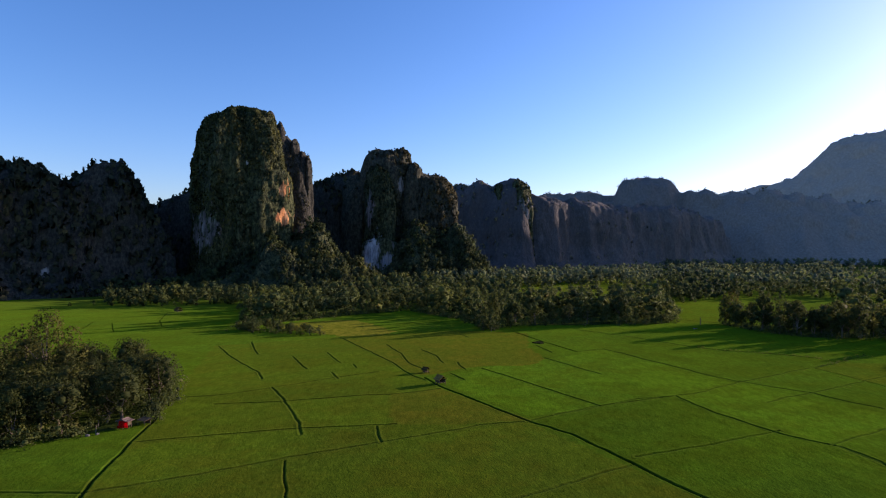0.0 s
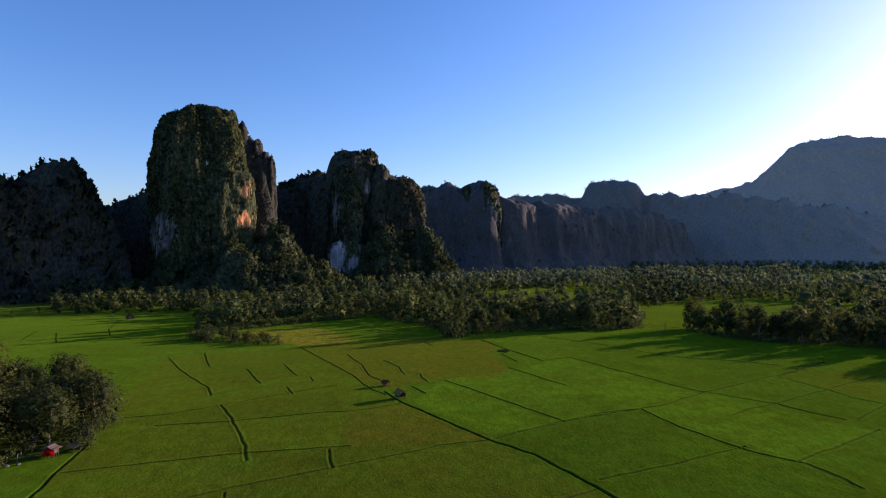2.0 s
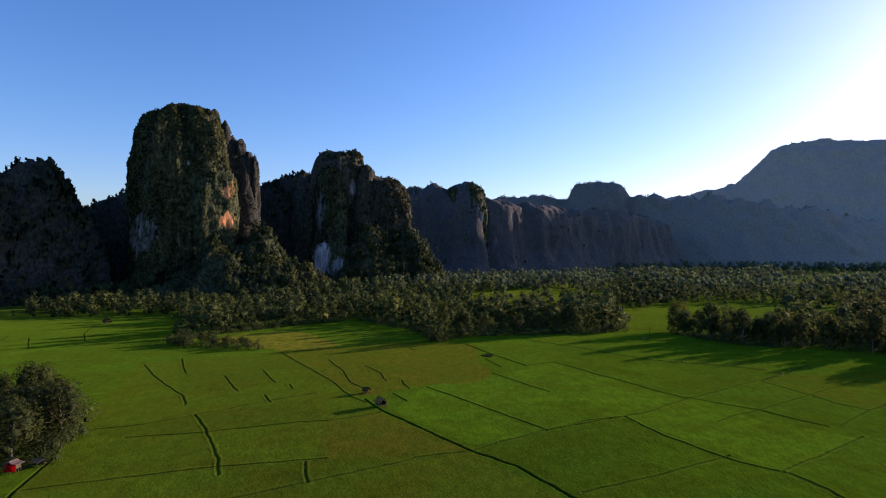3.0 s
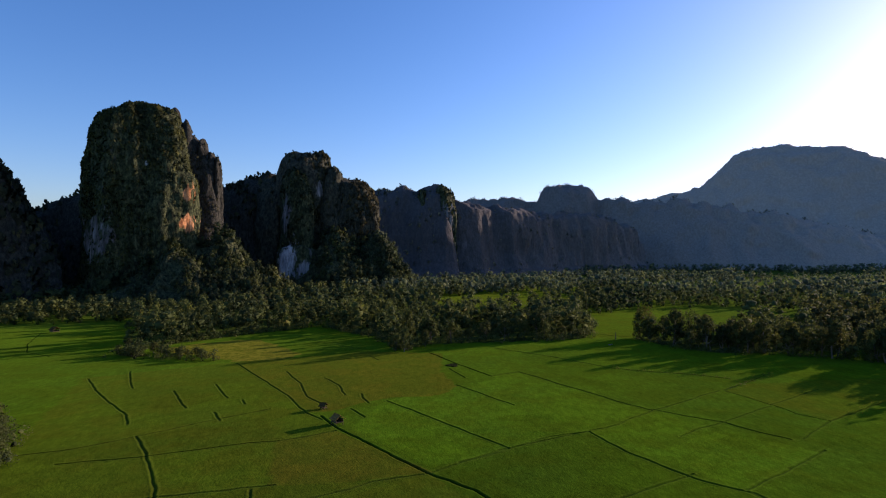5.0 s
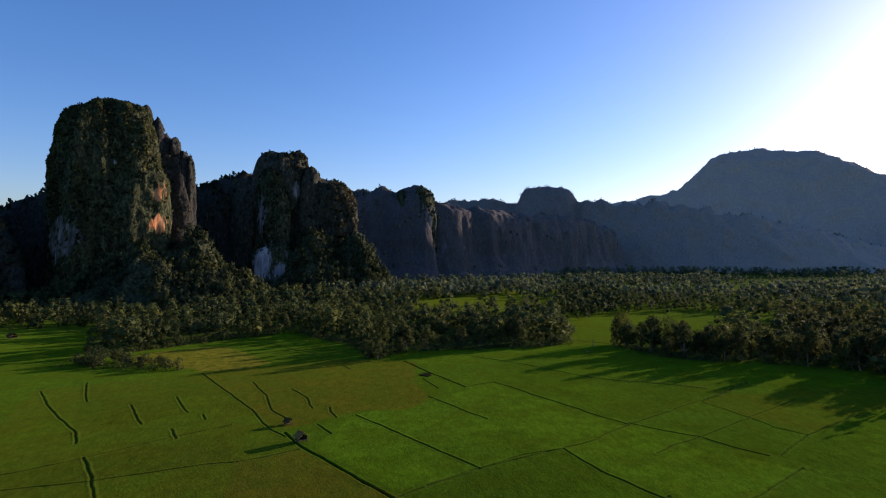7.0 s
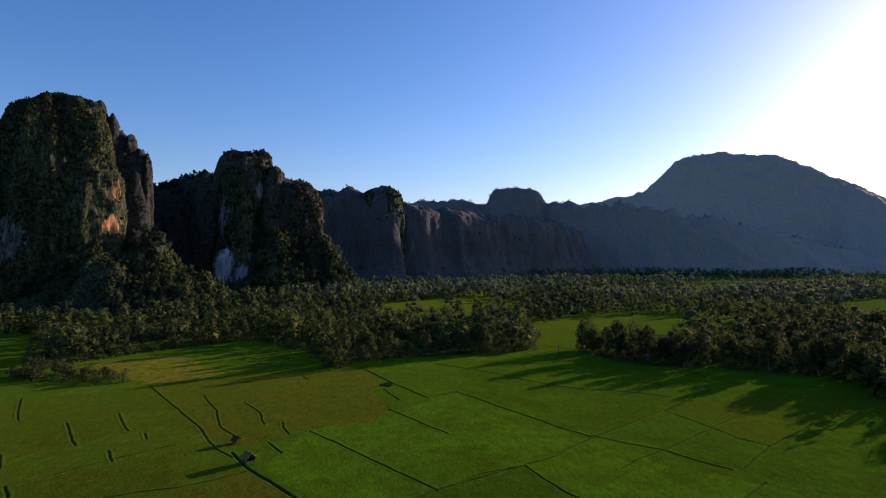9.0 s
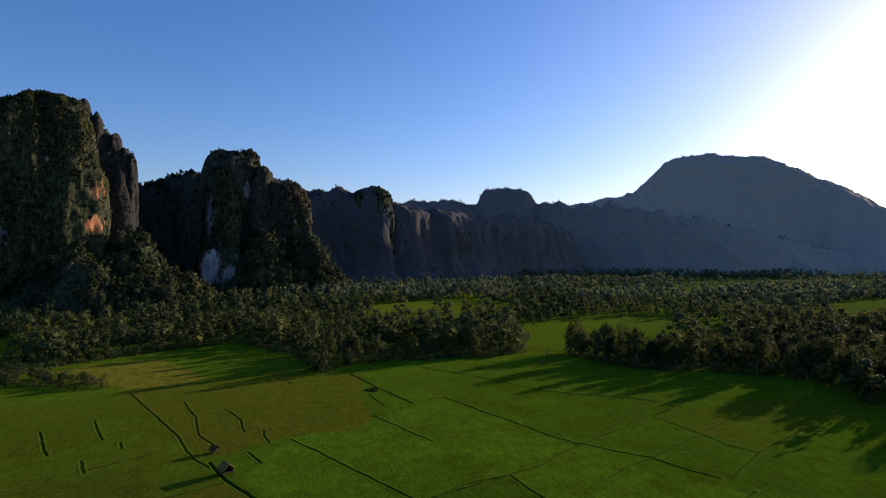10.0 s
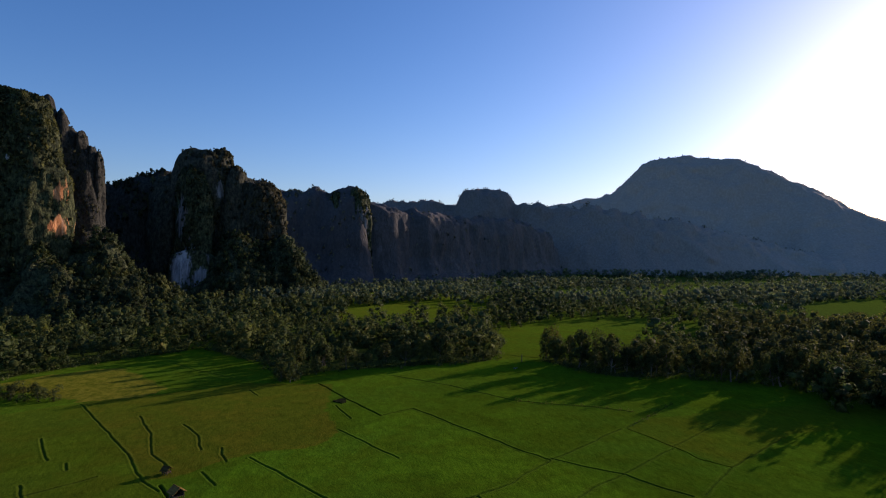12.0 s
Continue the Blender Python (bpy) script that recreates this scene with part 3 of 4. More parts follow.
def build_ground():
    xs, ys = lines(-190, 166, 1.25, -5000, 5000), lines(80, 345, 1.25, -3000, 5000)
    gx, gy = np.meshgrid(xs, ys)
    x, y = gx.ravel(), gy.ravel()
    reach = ground_height(x, y)[2]
    n, m = len(xs), len(ys)
    i = (np.arange(m - 1)[:, None] * n + np.arange(n - 1)[None]).ravel()
    cells = np.stack([i, i + 1, i + n + 1, i + n], 1)
    size = np.maximum(x[cells[:, 1]] - x[cells[:, 0]], y[cells[:, 3]] - y[cells[:, 0]])
    fine = (reach[cells].min(1) < 0.88) & (size < 3.0)
    # cells by a ditch are cut six by six
    c = cells[fine]
    u = np.arange(7) / 6
    fx = (x[c[:, 0]][:, None, None] + (x[c[:, 1]] - x[c[:, 0]])[:, None, None] * u[None, None, :]) + 0 * u[None, :, None]
    fy = (y[c[:, 0]][:, None, None] + (y[c[:, 3]] - y[c[:, 0]])[:, None, None] * u[None, :, None]) + 0 * u[None, None, :]
    key = np.round(np.stack([fx.ravel(), fy.ravel()], 1) * 100).astype(np.int64)
    _, first, back = np.unique(key[:, 0] * 4000000 + key[:, 1], return_index=True, return_inverse=True)
    j = (np.arange(len(c))[:, None, None] * 49 + np.arange(6)[None, :, None] * 7 + np.arange(6)[None, None, :]).ravel()
    small = back.ravel()[np.stack([j, j + 1, j + 8, j + 7], 1)] + len(x)
    x, y = np.concatenate([x, fx.ravel()[first]]), np.concatenate([y, fy.ravel()[first]])
    z, dark, _, wob, bund = ground_height(x, y)
    ripe = np.zeros_like(x)
    for share, poly in RIPE:
        ripe = np.where(inside(poly, x + wob[:, 0], y + wob[:, 1]), share, ripe)
    lush = np.full_like(x, 0.5)
    for share, poly in LUSH:
        lush = np.where(inside(poly, x + 3 * wob[:, 0], y + 3 * wob[:, 1]), share, lush)
    stub = inside(STUBBLE, x + 6 * wob[:, 0], y + 6 * wob[:, 1]).astype(float)
    litter = np.zeros(x.shape, bool)
    for poly in (GROVE, BELT, RIGHT, NOOK, FOOT):
        litter |= inside(poly, x + 6 * wob[:, 0], y + 6 * wob[:, 1])
    for poly in (CLEAR_A, CLEAR_B, CLEAR_C, GLADE, FIELD_LEFT):
        litter &= ~inside(poly, x, y)
    litter &= ~strips(x, y)
    ripe = np.where(strips(x, y), 0.6, ripe)
    me = mesh_from("ground", np.stack([x, y, z], 1), np.concatenate([cells[~fine], small]), RICE, True)
    for name, values in (("ditch", dark), ("bund", bund), ("ripe", ripe), ("lush", lush), ("stubble", stub), ("litter", litter)):
        a = me.attributes.new(name, "FLOAT", "POINT")
        a.data.foreach_set("value", values.astype(np.float32))
    tagged(new("ground", me), "flat green rice paddies cut by narrow dark ditches", "rice field", kind="structure")


build_ground()

# ---- mountains ----
WALL = [(1.50, 0.0), (1.22, 0.10), (1.06, 0.24), (1.0, 0.45), (0.97, 0.65), (0.90, 0.82), (0.74, 0.93), (0.45, 0.985), (0.0, 1.0)]
SPIRE = [(1.15, 0.0), (1.0, 0.45), (0.93, 0.80), (0.82, 0.90), (0.60, 0.955), (0.30, 0.99), (0.0, 1.0)]
CONE = [(1.9, 0.0), (1.35, 0.2), (0.95, 0.45), (0.6, 0.72), (0.28, 0.93), (0.0, 1.0)]
BLUNT = [(1.30, 0.0), (1.12, 0.10), (1.03, 0.24), (1.0, 0.45), (0.97, 0.68), (0.91, 0.82), (0.80, 0.92), (0.60, 0.975), (0.3, 0.995), (0.0, 1.0)]


def along(profile, n):
    pr = np.array(profile, float)
    s = np.concatenate([[0], np.cumsum(np.hypot(np.diff(pr[:, 0]), np.diff(pr[:, 1]) * 2))])
    u = np.linspace(0, s[-1], n)
    return np.interp(u, s, pr[:, 0]), np.interp(u, s, pr[:, 1])


def tower(x, y, rx, ry, h, turn=0, profile=WALL, seed=0, step=2.2, flute=0.08, rough=3.0, bumps=5.0, square=2.0, lift=0.0):
    n = int(np.clip(2 * math.pi * (rx + ry) / 2 / step, 24, 260))
    m = int(np.clip((h + max(rx, ry)) / step, 16, 130))
    r, f = along(profile, m)
    a = np.linspace(0, 2 * math.pi, n, endpoint=False)
    A, R = np.meshgrid(a, r)
    F = np.repeat(f[:, None], n, 1)
    ca, sa = np.cos(A).ravel(), np.sin(A).ravel()
    r0, z0 = R.ravel(), F.ravel() * h
    corner = (np.abs(ca) ** square + np.abs(sa) ** square) ** (-1 / square)
    ring = np.stack([ca * (rx + ry) / 26, sa * (rx + ry) / 26, z0 / 90], 1) + seed * 7.7
    grow = corner * (1 + flute * fractal(ring, 3))
    px, py = ca * r0 * grow * rx, sa * r0 * grow * ry
    body = np.stack([px, py, z0], 1)
    off = rough * fractal(body * np.array([0.06, 0.06, 0.06 if profile is CONE else 0.026]) + seed * 3.1, 4) * np.minimum(1, r0 * 3)
    off = off + 1.1 * smooth_noise(body * np.array([0.28, 0.28, 0.12]) + seed) * np.minimum(1, r0 * 3)
    px, py = px + ca * off, py + sa * off
    z = z0 + bumps * np.clip((F.ravel() - 0.45) * 2, 0, 1) * fractal(np.stack([px, py, 0 * px], 1) * 0.055 + seed, 4)
    t = radians(turn)
    v = np.stack([x + px * math.cos(t) - py * math.sin(t), y + px * math.sin(t) + py * math.cos(t), z - 1.5 + lift], 1)
    j = np.arange(n)
    k = (np.arange(m - 1)[:, None] * n)
    q = np.stack([(k + j).ravel(), (k + (j + 1) % n).ravel(), (k + n + (j + 1) % n).ravel(), (k + n + j).ravel()], 1)
    return v, q


CREST = [(-1.8, 0.0), (-1.0, 0.6), (-0.4, 0.95), (0.0, 1.0), (0.3, 0.97), (0.56, 0.90), (0.78, 0.70), (0.95, 0.34), (1.25, 0.14), (1.8, 0.0)]
SLOPING = [(-1.9, 0.0), (-1.3, 0.16), (-1.0, 0.34), (-0.82, 0.66), (-0.62, 0.88), (-0.3, 0.97), (0.0, 1.0), (0.4, 0.95), (1.0, 0.6), (1.8, 0.0)]
SHEER = [(-1.8, 0.0), (-1.0, 0.6), (-0.4, 0.95), (0.0, 1.0), (0.35, 0.97), (0.62, 0.90), (0.78, 0.72), (0.88, 0.34), (1.1, 0.12), (1.6, 0.0)]
HILL = [(-2.6, 0.0), (-1.9, 0.14), (-1.2, 0.40), (-0.6, 0.75), (-0.25, 0.94), (0.0, 1.0), (0.4, 0.92), (1.2, 0.5), (2.4, 0.0)]


def crest(way, half, profile=CREST, seed=0, step=4.0, rough=6.0, bumps=5.0, levels=60, teeth=0.0):
    """A ridge over a line of (x, y, height), drawn out to both sides of it."""
    w = np.array(way, float)
    s = np.concatenate([[0], np.cumsum(np.hypot(*np.diff(w[:, :2], axis=0).T))])
    u = np.linspace(0, s[-1], max(12, int(s[-1] / step)))
    line = np.stack([np.interp(u, s, w[:, i]) for i in range(3)], 1)
    coarse = np.stack([np.interp(np.clip([u - half, u + half], 0, s[-1]), s, w[:, i]) for i in range(2)], 2)
    d = coarse[1] - coarse[0]
    d /= np.linalg.norm(d, axis=1)[:, None]
    side = np.stack([-d[:, 1], d[:, 0]], 1)
    off, f = along(profile, levels)
    n, m = levels, len(u)
    U, O = np.meshgrid(u, off, indexing="ij")
    F = np.repeat(f[None], m, 0).ravel()
    near = np.repeat(side, n, 0)
    base = np.repeat(line, n, 0)
    swell = 1 + 0.30 * fractal(np.stack([U.ravel() / (half * 1.3), F * 0.6, 0 * F], 1) + seed * 5.3, 3)
    o = O.ravel() * half * swell
    p = np.stack([base[:, 0] + near[:, 0] * o, base[:, 1] + near[:, 1] * o, base[:, 2] * F], 1)
    push = rough * fractal(p * (0.30 / rough) * np.array([1, 1, 1 if profile is HILL else 0.3]) + seed, 4)
    p[:, :2] += near * (push * np.clip(O.ravel() * 3, -1, 1) * np.clip(F * 3, 0.2, 1))[:, None]
    p[:, 2] += bumps * np.clip((F - 0.4) * 2, 0, 1) * (fractal(p * (0.25 / bumps) + seed * 2, 3) + 0.5 * smooth_noise(p * (0.9 / bumps) + seed)) - 1.5
    p[:, 2] += teeth * np.clip((F - 0.5) * 2, 0, 1) * (np.abs(smooth_noise(p * np.array([0.026, 0.026, 0.0]) + seed)) * 2 - 0.6)
    i = (np.arange(m - 1)[:, None] * n + np.arange(n - 1)[None]).ravel()
    return p, np.stack([i, i + n, i + n + 1, i + 1], 1)


def tuft_quads(count, spread, size, seed):
    """Small bent leaf sprays, as quads, thrown round a centre."""
    g = np.random.default_rng(seed)
    d = unit(g.normal(size=(count, 3)))
    c = d * spread * g.uniform(0.6, 1.0, (count, 1))
    return (*sprays(c, d, size, g), np.repeat(d, 4, 0))


def sprays(c, d, size, g):
    """Leaf sprays at c that face the way d, as quads wound to that side."""
    n = len(c)
    d = unit(d + g.normal(scale=0.45, size=(n, 3)))
    side = unit(np.cross(d, g.normal(size=(n, 3))))
    lift = g.uniform(0.0, 0.9, (n, 1))
    a = side * np.sqrt(1 - lift ** 2) + d * lift
    b = np.cross(d, side)
    s = size * g.uniform(0.6, 1.35, (n, 1))
    a, b = a * s * 0.5, b * s * 0.5 * g.uniform(0.35, 0.8, (n, 1))
    drop = d * s * 0.22
    v = np.stack([c - a - drop, c - b * 0.9, c + a - drop, c + b * 1.1], 1)
    back = (np.cross(v[:, 2] - v[:, 0], v[:, 3] - v[:, 1]) * d).sum(1) < 0
    v[back] = v[back][:, ::-1]
    return v.reshape(-1, 3), np.arange(4 * n).reshape(-1, 4)


def scatter(v, q, count, kinds, size, seed, scars=(), flat=0.25, tall=1.15, rounded=0.55):
    """Bushes thrown over a rock surface, thicker where it is less steep: corners, faces and normals."""
    g = np.random.default_rng(seed)
    a, b, c, d = (v[q[:, i]] for i in range(4))
    nrm = np.cross(c - a, d - b)
    nrm *= 1 if nrm[:, 2].sum() > 0 else -1
    area = np.linalg.norm(nrm, axis=1) + 1e-9
    up = np.abs(nrm[:, 2]) / area
    mid = (a + b + c + d) / 4
    patch = np.clip(0.55 + 0.9 * fractal(mid * np.array([0.03, 0.03, 0.015]) + seed, 3), 0.03, 1.5)
    w = area * (flat + up) * patch * np.prod([1 - 0.93 * ((((mid - c[:3]) / c[3:]) ** 2).sum(1) < 0.8) for c in (np.array(k[0]) for k in scars)] + [np.ones(len(mid))], 0)
    pick = g.choice(len(q), count, p=w / w.sum())
    s, t = g.random((2, count, 1))
    at = (a[pick] * (1 - s) + b[pick] * s) * (1 - t) + (d[pick] * (1 - s) + c[pick] * s) * t
    out = unit(nrm[pick])
    vs, qs, ns, base = [], [], [], 0
    for k, (tv, tq, tn) in enumerate(kinds):
        mine = at[k::len(kinds)]
        sc = size * g.uniform(0.55, 1.5, (len(mine), 1, 1)) * np.array([1, 1, tall])
        vs.append((tv[None] * sc + mine[:, None]).reshape(-1, 3))
        qs.append((tq[None] + (np.arange(len(mine)) * len(tv))[:, None, None] + base).reshape(-1, tq.shape[1]))
        ns.append(unit(tn[None] * rounded + out[k::len(kinds)][:, None]).reshape(-1, 3))
        base += len(mine) * len(tv)
    return np.concatenate(vs), np.concatenate(qs), np.concatenate(ns)


TUFTS = [tuft_quads(9, 0.60, 0.85, s) for s in range(6)]


SLOPES = []
CRESTS = []
# Rock painted as shaded or hazy takes bushes toned to match.
LEAVES_ON = {"limestone": SHADED_BUSH, "shaded_limestone": SHADED_BUSH, "shaded_peak_limestone": SHADED_BUSH, "hazy_limestone": HAZY_BUSH}


def mountain(name, label, pieces, size, seed=1):
    """pieces: (part name, surface, rock, how many bushes grow on it, label)."""
    ob = thing(name, label, "mountain", kind="structure")
    for pname, (v, q), rock, n, words in pieces:
        body = part(pname, mesh_from(pname, v, q, rock, True), rock, ob, words)
        if pname == "talus":
            SLOPES.append((v, q))
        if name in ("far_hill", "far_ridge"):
            rows = v.reshape(-1, q[0, 1] - q[0, 0], 3)
            CRESTS.append(rows[np.arange(len(rows)), rows[:, :, 2].argmax(1)])
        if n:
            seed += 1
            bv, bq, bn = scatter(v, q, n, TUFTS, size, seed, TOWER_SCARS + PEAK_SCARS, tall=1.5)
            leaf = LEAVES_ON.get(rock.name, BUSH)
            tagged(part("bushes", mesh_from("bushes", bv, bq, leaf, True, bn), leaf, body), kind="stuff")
    return ob


mountain("karst_tower", "tall sheer limestone tower hung with dark bushes", [
    ("main_tower", tower(-201, 556, 38.5, 42, 177, 35, BLUNT, seed=1, step=1.5, square=5, rough=3.2), TOWER, 9500, ""),
    ("flank", tower(-174, 548, 24, 27, 120, 35, BLUNT, seed=49, step=1.8, square=3.5, rough=2.6, flute=0.12), TOWER, 600, ""),
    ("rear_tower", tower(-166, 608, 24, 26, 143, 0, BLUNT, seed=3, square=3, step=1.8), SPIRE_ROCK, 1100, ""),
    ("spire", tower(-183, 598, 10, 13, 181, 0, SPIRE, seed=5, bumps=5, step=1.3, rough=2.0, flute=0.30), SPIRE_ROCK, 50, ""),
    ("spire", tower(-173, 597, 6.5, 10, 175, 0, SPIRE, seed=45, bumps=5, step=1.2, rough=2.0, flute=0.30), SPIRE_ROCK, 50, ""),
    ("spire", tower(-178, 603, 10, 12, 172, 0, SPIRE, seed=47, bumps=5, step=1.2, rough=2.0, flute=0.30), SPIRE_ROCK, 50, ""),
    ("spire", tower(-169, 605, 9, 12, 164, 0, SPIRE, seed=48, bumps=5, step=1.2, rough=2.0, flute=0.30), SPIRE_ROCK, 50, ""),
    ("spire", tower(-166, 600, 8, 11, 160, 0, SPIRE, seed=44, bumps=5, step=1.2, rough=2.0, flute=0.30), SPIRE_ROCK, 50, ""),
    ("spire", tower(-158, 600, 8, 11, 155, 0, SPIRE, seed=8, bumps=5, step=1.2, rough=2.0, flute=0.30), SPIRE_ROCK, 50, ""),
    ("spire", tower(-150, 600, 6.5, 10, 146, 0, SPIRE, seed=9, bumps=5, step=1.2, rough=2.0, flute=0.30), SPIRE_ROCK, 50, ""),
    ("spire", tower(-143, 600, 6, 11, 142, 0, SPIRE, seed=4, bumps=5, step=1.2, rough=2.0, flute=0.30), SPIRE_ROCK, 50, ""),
    ("talus", tower(-130, 552, 27, 30, 62, 0, CONE, seed=46, rough=6, flute=0.2), SLOPE, 300, "forested slope of fallen rock"),
    ("talus", tower(-158, 522, 44, 38, 42, 0, CONE, seed=6, rough=7, flute=0.2), SLOPE, 300, "forested slope of fallen rock"),
    ("talus", tower(-118, 545, 42, 44, 34, 0, CONE, seed=7, rough=7, flute=0.2), SLOPE, 200, "forested slope of fallen rock"),
], 1.9, 10)
mountain("karst_peak", "broad limestone peak with a pale scar at its foot", [
    ("main_peak", tower(-70, 694, 30, 34, 160, 35, BLUNT, seed=11, step=2.0, square=3.5), SHADED_PEAK, 2300, ""),
    ("shoulder", tower(-16, 700, 31, 34, 129, 20, BLUNT, seed=12, square=3), SHADED_PEAK, 1300, ""),
    ("shoulder", tower(-108, 712, 22, 30, 130, 0, WALL, seed=13), SHADED_PEAK, 500, ""),
    ("shoulder", tower(-38, 690, 18, 26, 145, 0, WALL, seed=16), SHADED_PEAK, 300, ""),
    ("front_buttress", tower(-75, 668, 17, 24, 134, 35, WALL, seed=14), PEAK, 800, ""),
    ("talus", tower(-30, 650, 38, 34, 64, 0, CONE, seed=15, rough=7, flute=0.2), SLOPE, 300, "forested slope of fallen rock"),
    ("foot", tower(-70, 640, 24, 16, 50, 25, BLUNT, seed=18, step=1.4, rough=2, bumps=5, square=3), PEAK, 120, ""),
    ("talus", tower(16, 672, 28, 40, 66, 0, CONE, seed=17, rough=7, flute=0.2), SLOPE, 300, "forested slope of fallen rock"),
], 2.8, 30)
mountain("karst_ridge", "jagged limestone ridge in deep shade, grown over with forest", [
    ("ridge", crest([(-520, 330, 100), (-422, 430, 100), (-399, 452, 107), (-372, 475, 113), (-358, 486, 112), (-343, 496, 107), (-334, 502, 102), (-319, 512, 116), (-299, 524, 122), (-290, 529, 105), (-279, 535, 79), (-262, 545, 40)][::-1], 38, seed=21, step=2.5), CLIFF, 2600, ""),
    ("rear_ridge", crest([(-351, 580, 70), (-331, 594, 80), (-316, 602, 84), (-298, 611, 94), (-280, 620, 107), (-267, 625, 114), (-180, 660, 120)][::-1], 34, seed=22), CLIFF, 700, ""),
], 5, 50)
mountain("karst_ridge", "low limestone saddle between two dark peaks", [
    ("ridge", crest([(-230, 700, 110), (-176, 719, 122), (-162, 722, 125), (-145, 726, 128), (-134, 728, 132), (-113, 731, 138), (-60, 740, 120)][::-1], 36, seed=24), CLIFF, 900, ""),
], 5, 60)
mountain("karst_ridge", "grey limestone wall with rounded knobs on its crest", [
    ("ridge", crest([(-60, 890, 120), (-3, 900, 140), (15, 900, 140), (38, 899, 144), (56, 898, 142), (78, 897, 137), (91, 895, 144), (118, 892, 145), (128, 893, 120), (136, 896, 60), (140, 898, 4)][::-1], 46, seed=25, step=3), HAZY_CLIFF, 420, ""),
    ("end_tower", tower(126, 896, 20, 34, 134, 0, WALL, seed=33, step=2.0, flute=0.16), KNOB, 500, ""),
    ("wall", crest([(108, 900, 122), (140, 908, 121), (172, 924, 117), (232, 952, 116), (298, 985, 112), (380, 1040, 116), (480, 1110, 112), (560, 1180, 92), (640, 1250, 30)][::-1], 40, SHEER, seed=35, step=3, rough=9, bumps=6, levels=70), HAZY_CLIFF, 420, ""),
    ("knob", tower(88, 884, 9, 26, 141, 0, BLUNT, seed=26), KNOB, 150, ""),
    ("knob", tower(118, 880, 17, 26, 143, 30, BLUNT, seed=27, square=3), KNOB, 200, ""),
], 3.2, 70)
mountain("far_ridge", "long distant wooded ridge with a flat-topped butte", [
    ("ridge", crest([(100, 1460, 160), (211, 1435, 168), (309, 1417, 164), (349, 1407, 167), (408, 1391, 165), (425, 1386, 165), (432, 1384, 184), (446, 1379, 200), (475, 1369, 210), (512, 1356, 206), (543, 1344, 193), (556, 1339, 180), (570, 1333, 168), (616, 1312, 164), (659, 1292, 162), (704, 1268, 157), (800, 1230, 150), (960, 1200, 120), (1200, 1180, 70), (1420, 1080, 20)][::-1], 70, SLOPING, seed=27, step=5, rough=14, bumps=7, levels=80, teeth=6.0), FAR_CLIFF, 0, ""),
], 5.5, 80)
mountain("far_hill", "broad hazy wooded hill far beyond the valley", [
    ("slope", crest([(700, 1900, 190), (877, 1841, 206), (1013, 1770, 221), (1045, 1752, 234), (1085, 1727, 253), (1123, 1703, 294), (1167, 1673, 347), (1203, 1647, 357), (1258, 1605, 366), (1329, 1547, 354), (1389, 1493, 343), (1412, 1471, 332), (1450, 1433, 308), (1486, 1396, 274), (1524, 1353, 245), (1560, 1311, 206), (1594, 1269, 172), (1625, 1229, 149), (1668, 1169, 129), (1718, 1093, 105), (1770, 1004, 83), (1850, 850, 60)][::-1], 150, HILL, seed=28, step=7, rough=12, bumps=6, levels=90), HAZY_WOODS, 0, ""),
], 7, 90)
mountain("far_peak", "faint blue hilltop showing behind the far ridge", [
    ("slope", crest([(1300, 2980, 200), (1473, 2885, 307), (1528, 2857, 319), (1581, 2828, 337), (1620, 2805, 343), (1647, 2790, 333), (1711, 2751, 304), (1850, 2700, 200)][::-1], 200, HILL, seed=29, step=15, rough=12, bumps=6), HAZY_WOODS, 0, ""),
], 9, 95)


# ---- trees ----
def ball(detail):
    bm = bmesh.new()
    bmesh.ops.create_icosphere(bm, subdivisions=detail, radius=1.0)
    v = np.array([x.co for x in bm.verts])
    f = np.array([[x.index for x in p.verts] for p in bm.faces])
    bm.free()
    return v, f


BALLS = {d: ball(d) for d in (1, 2, 3)}


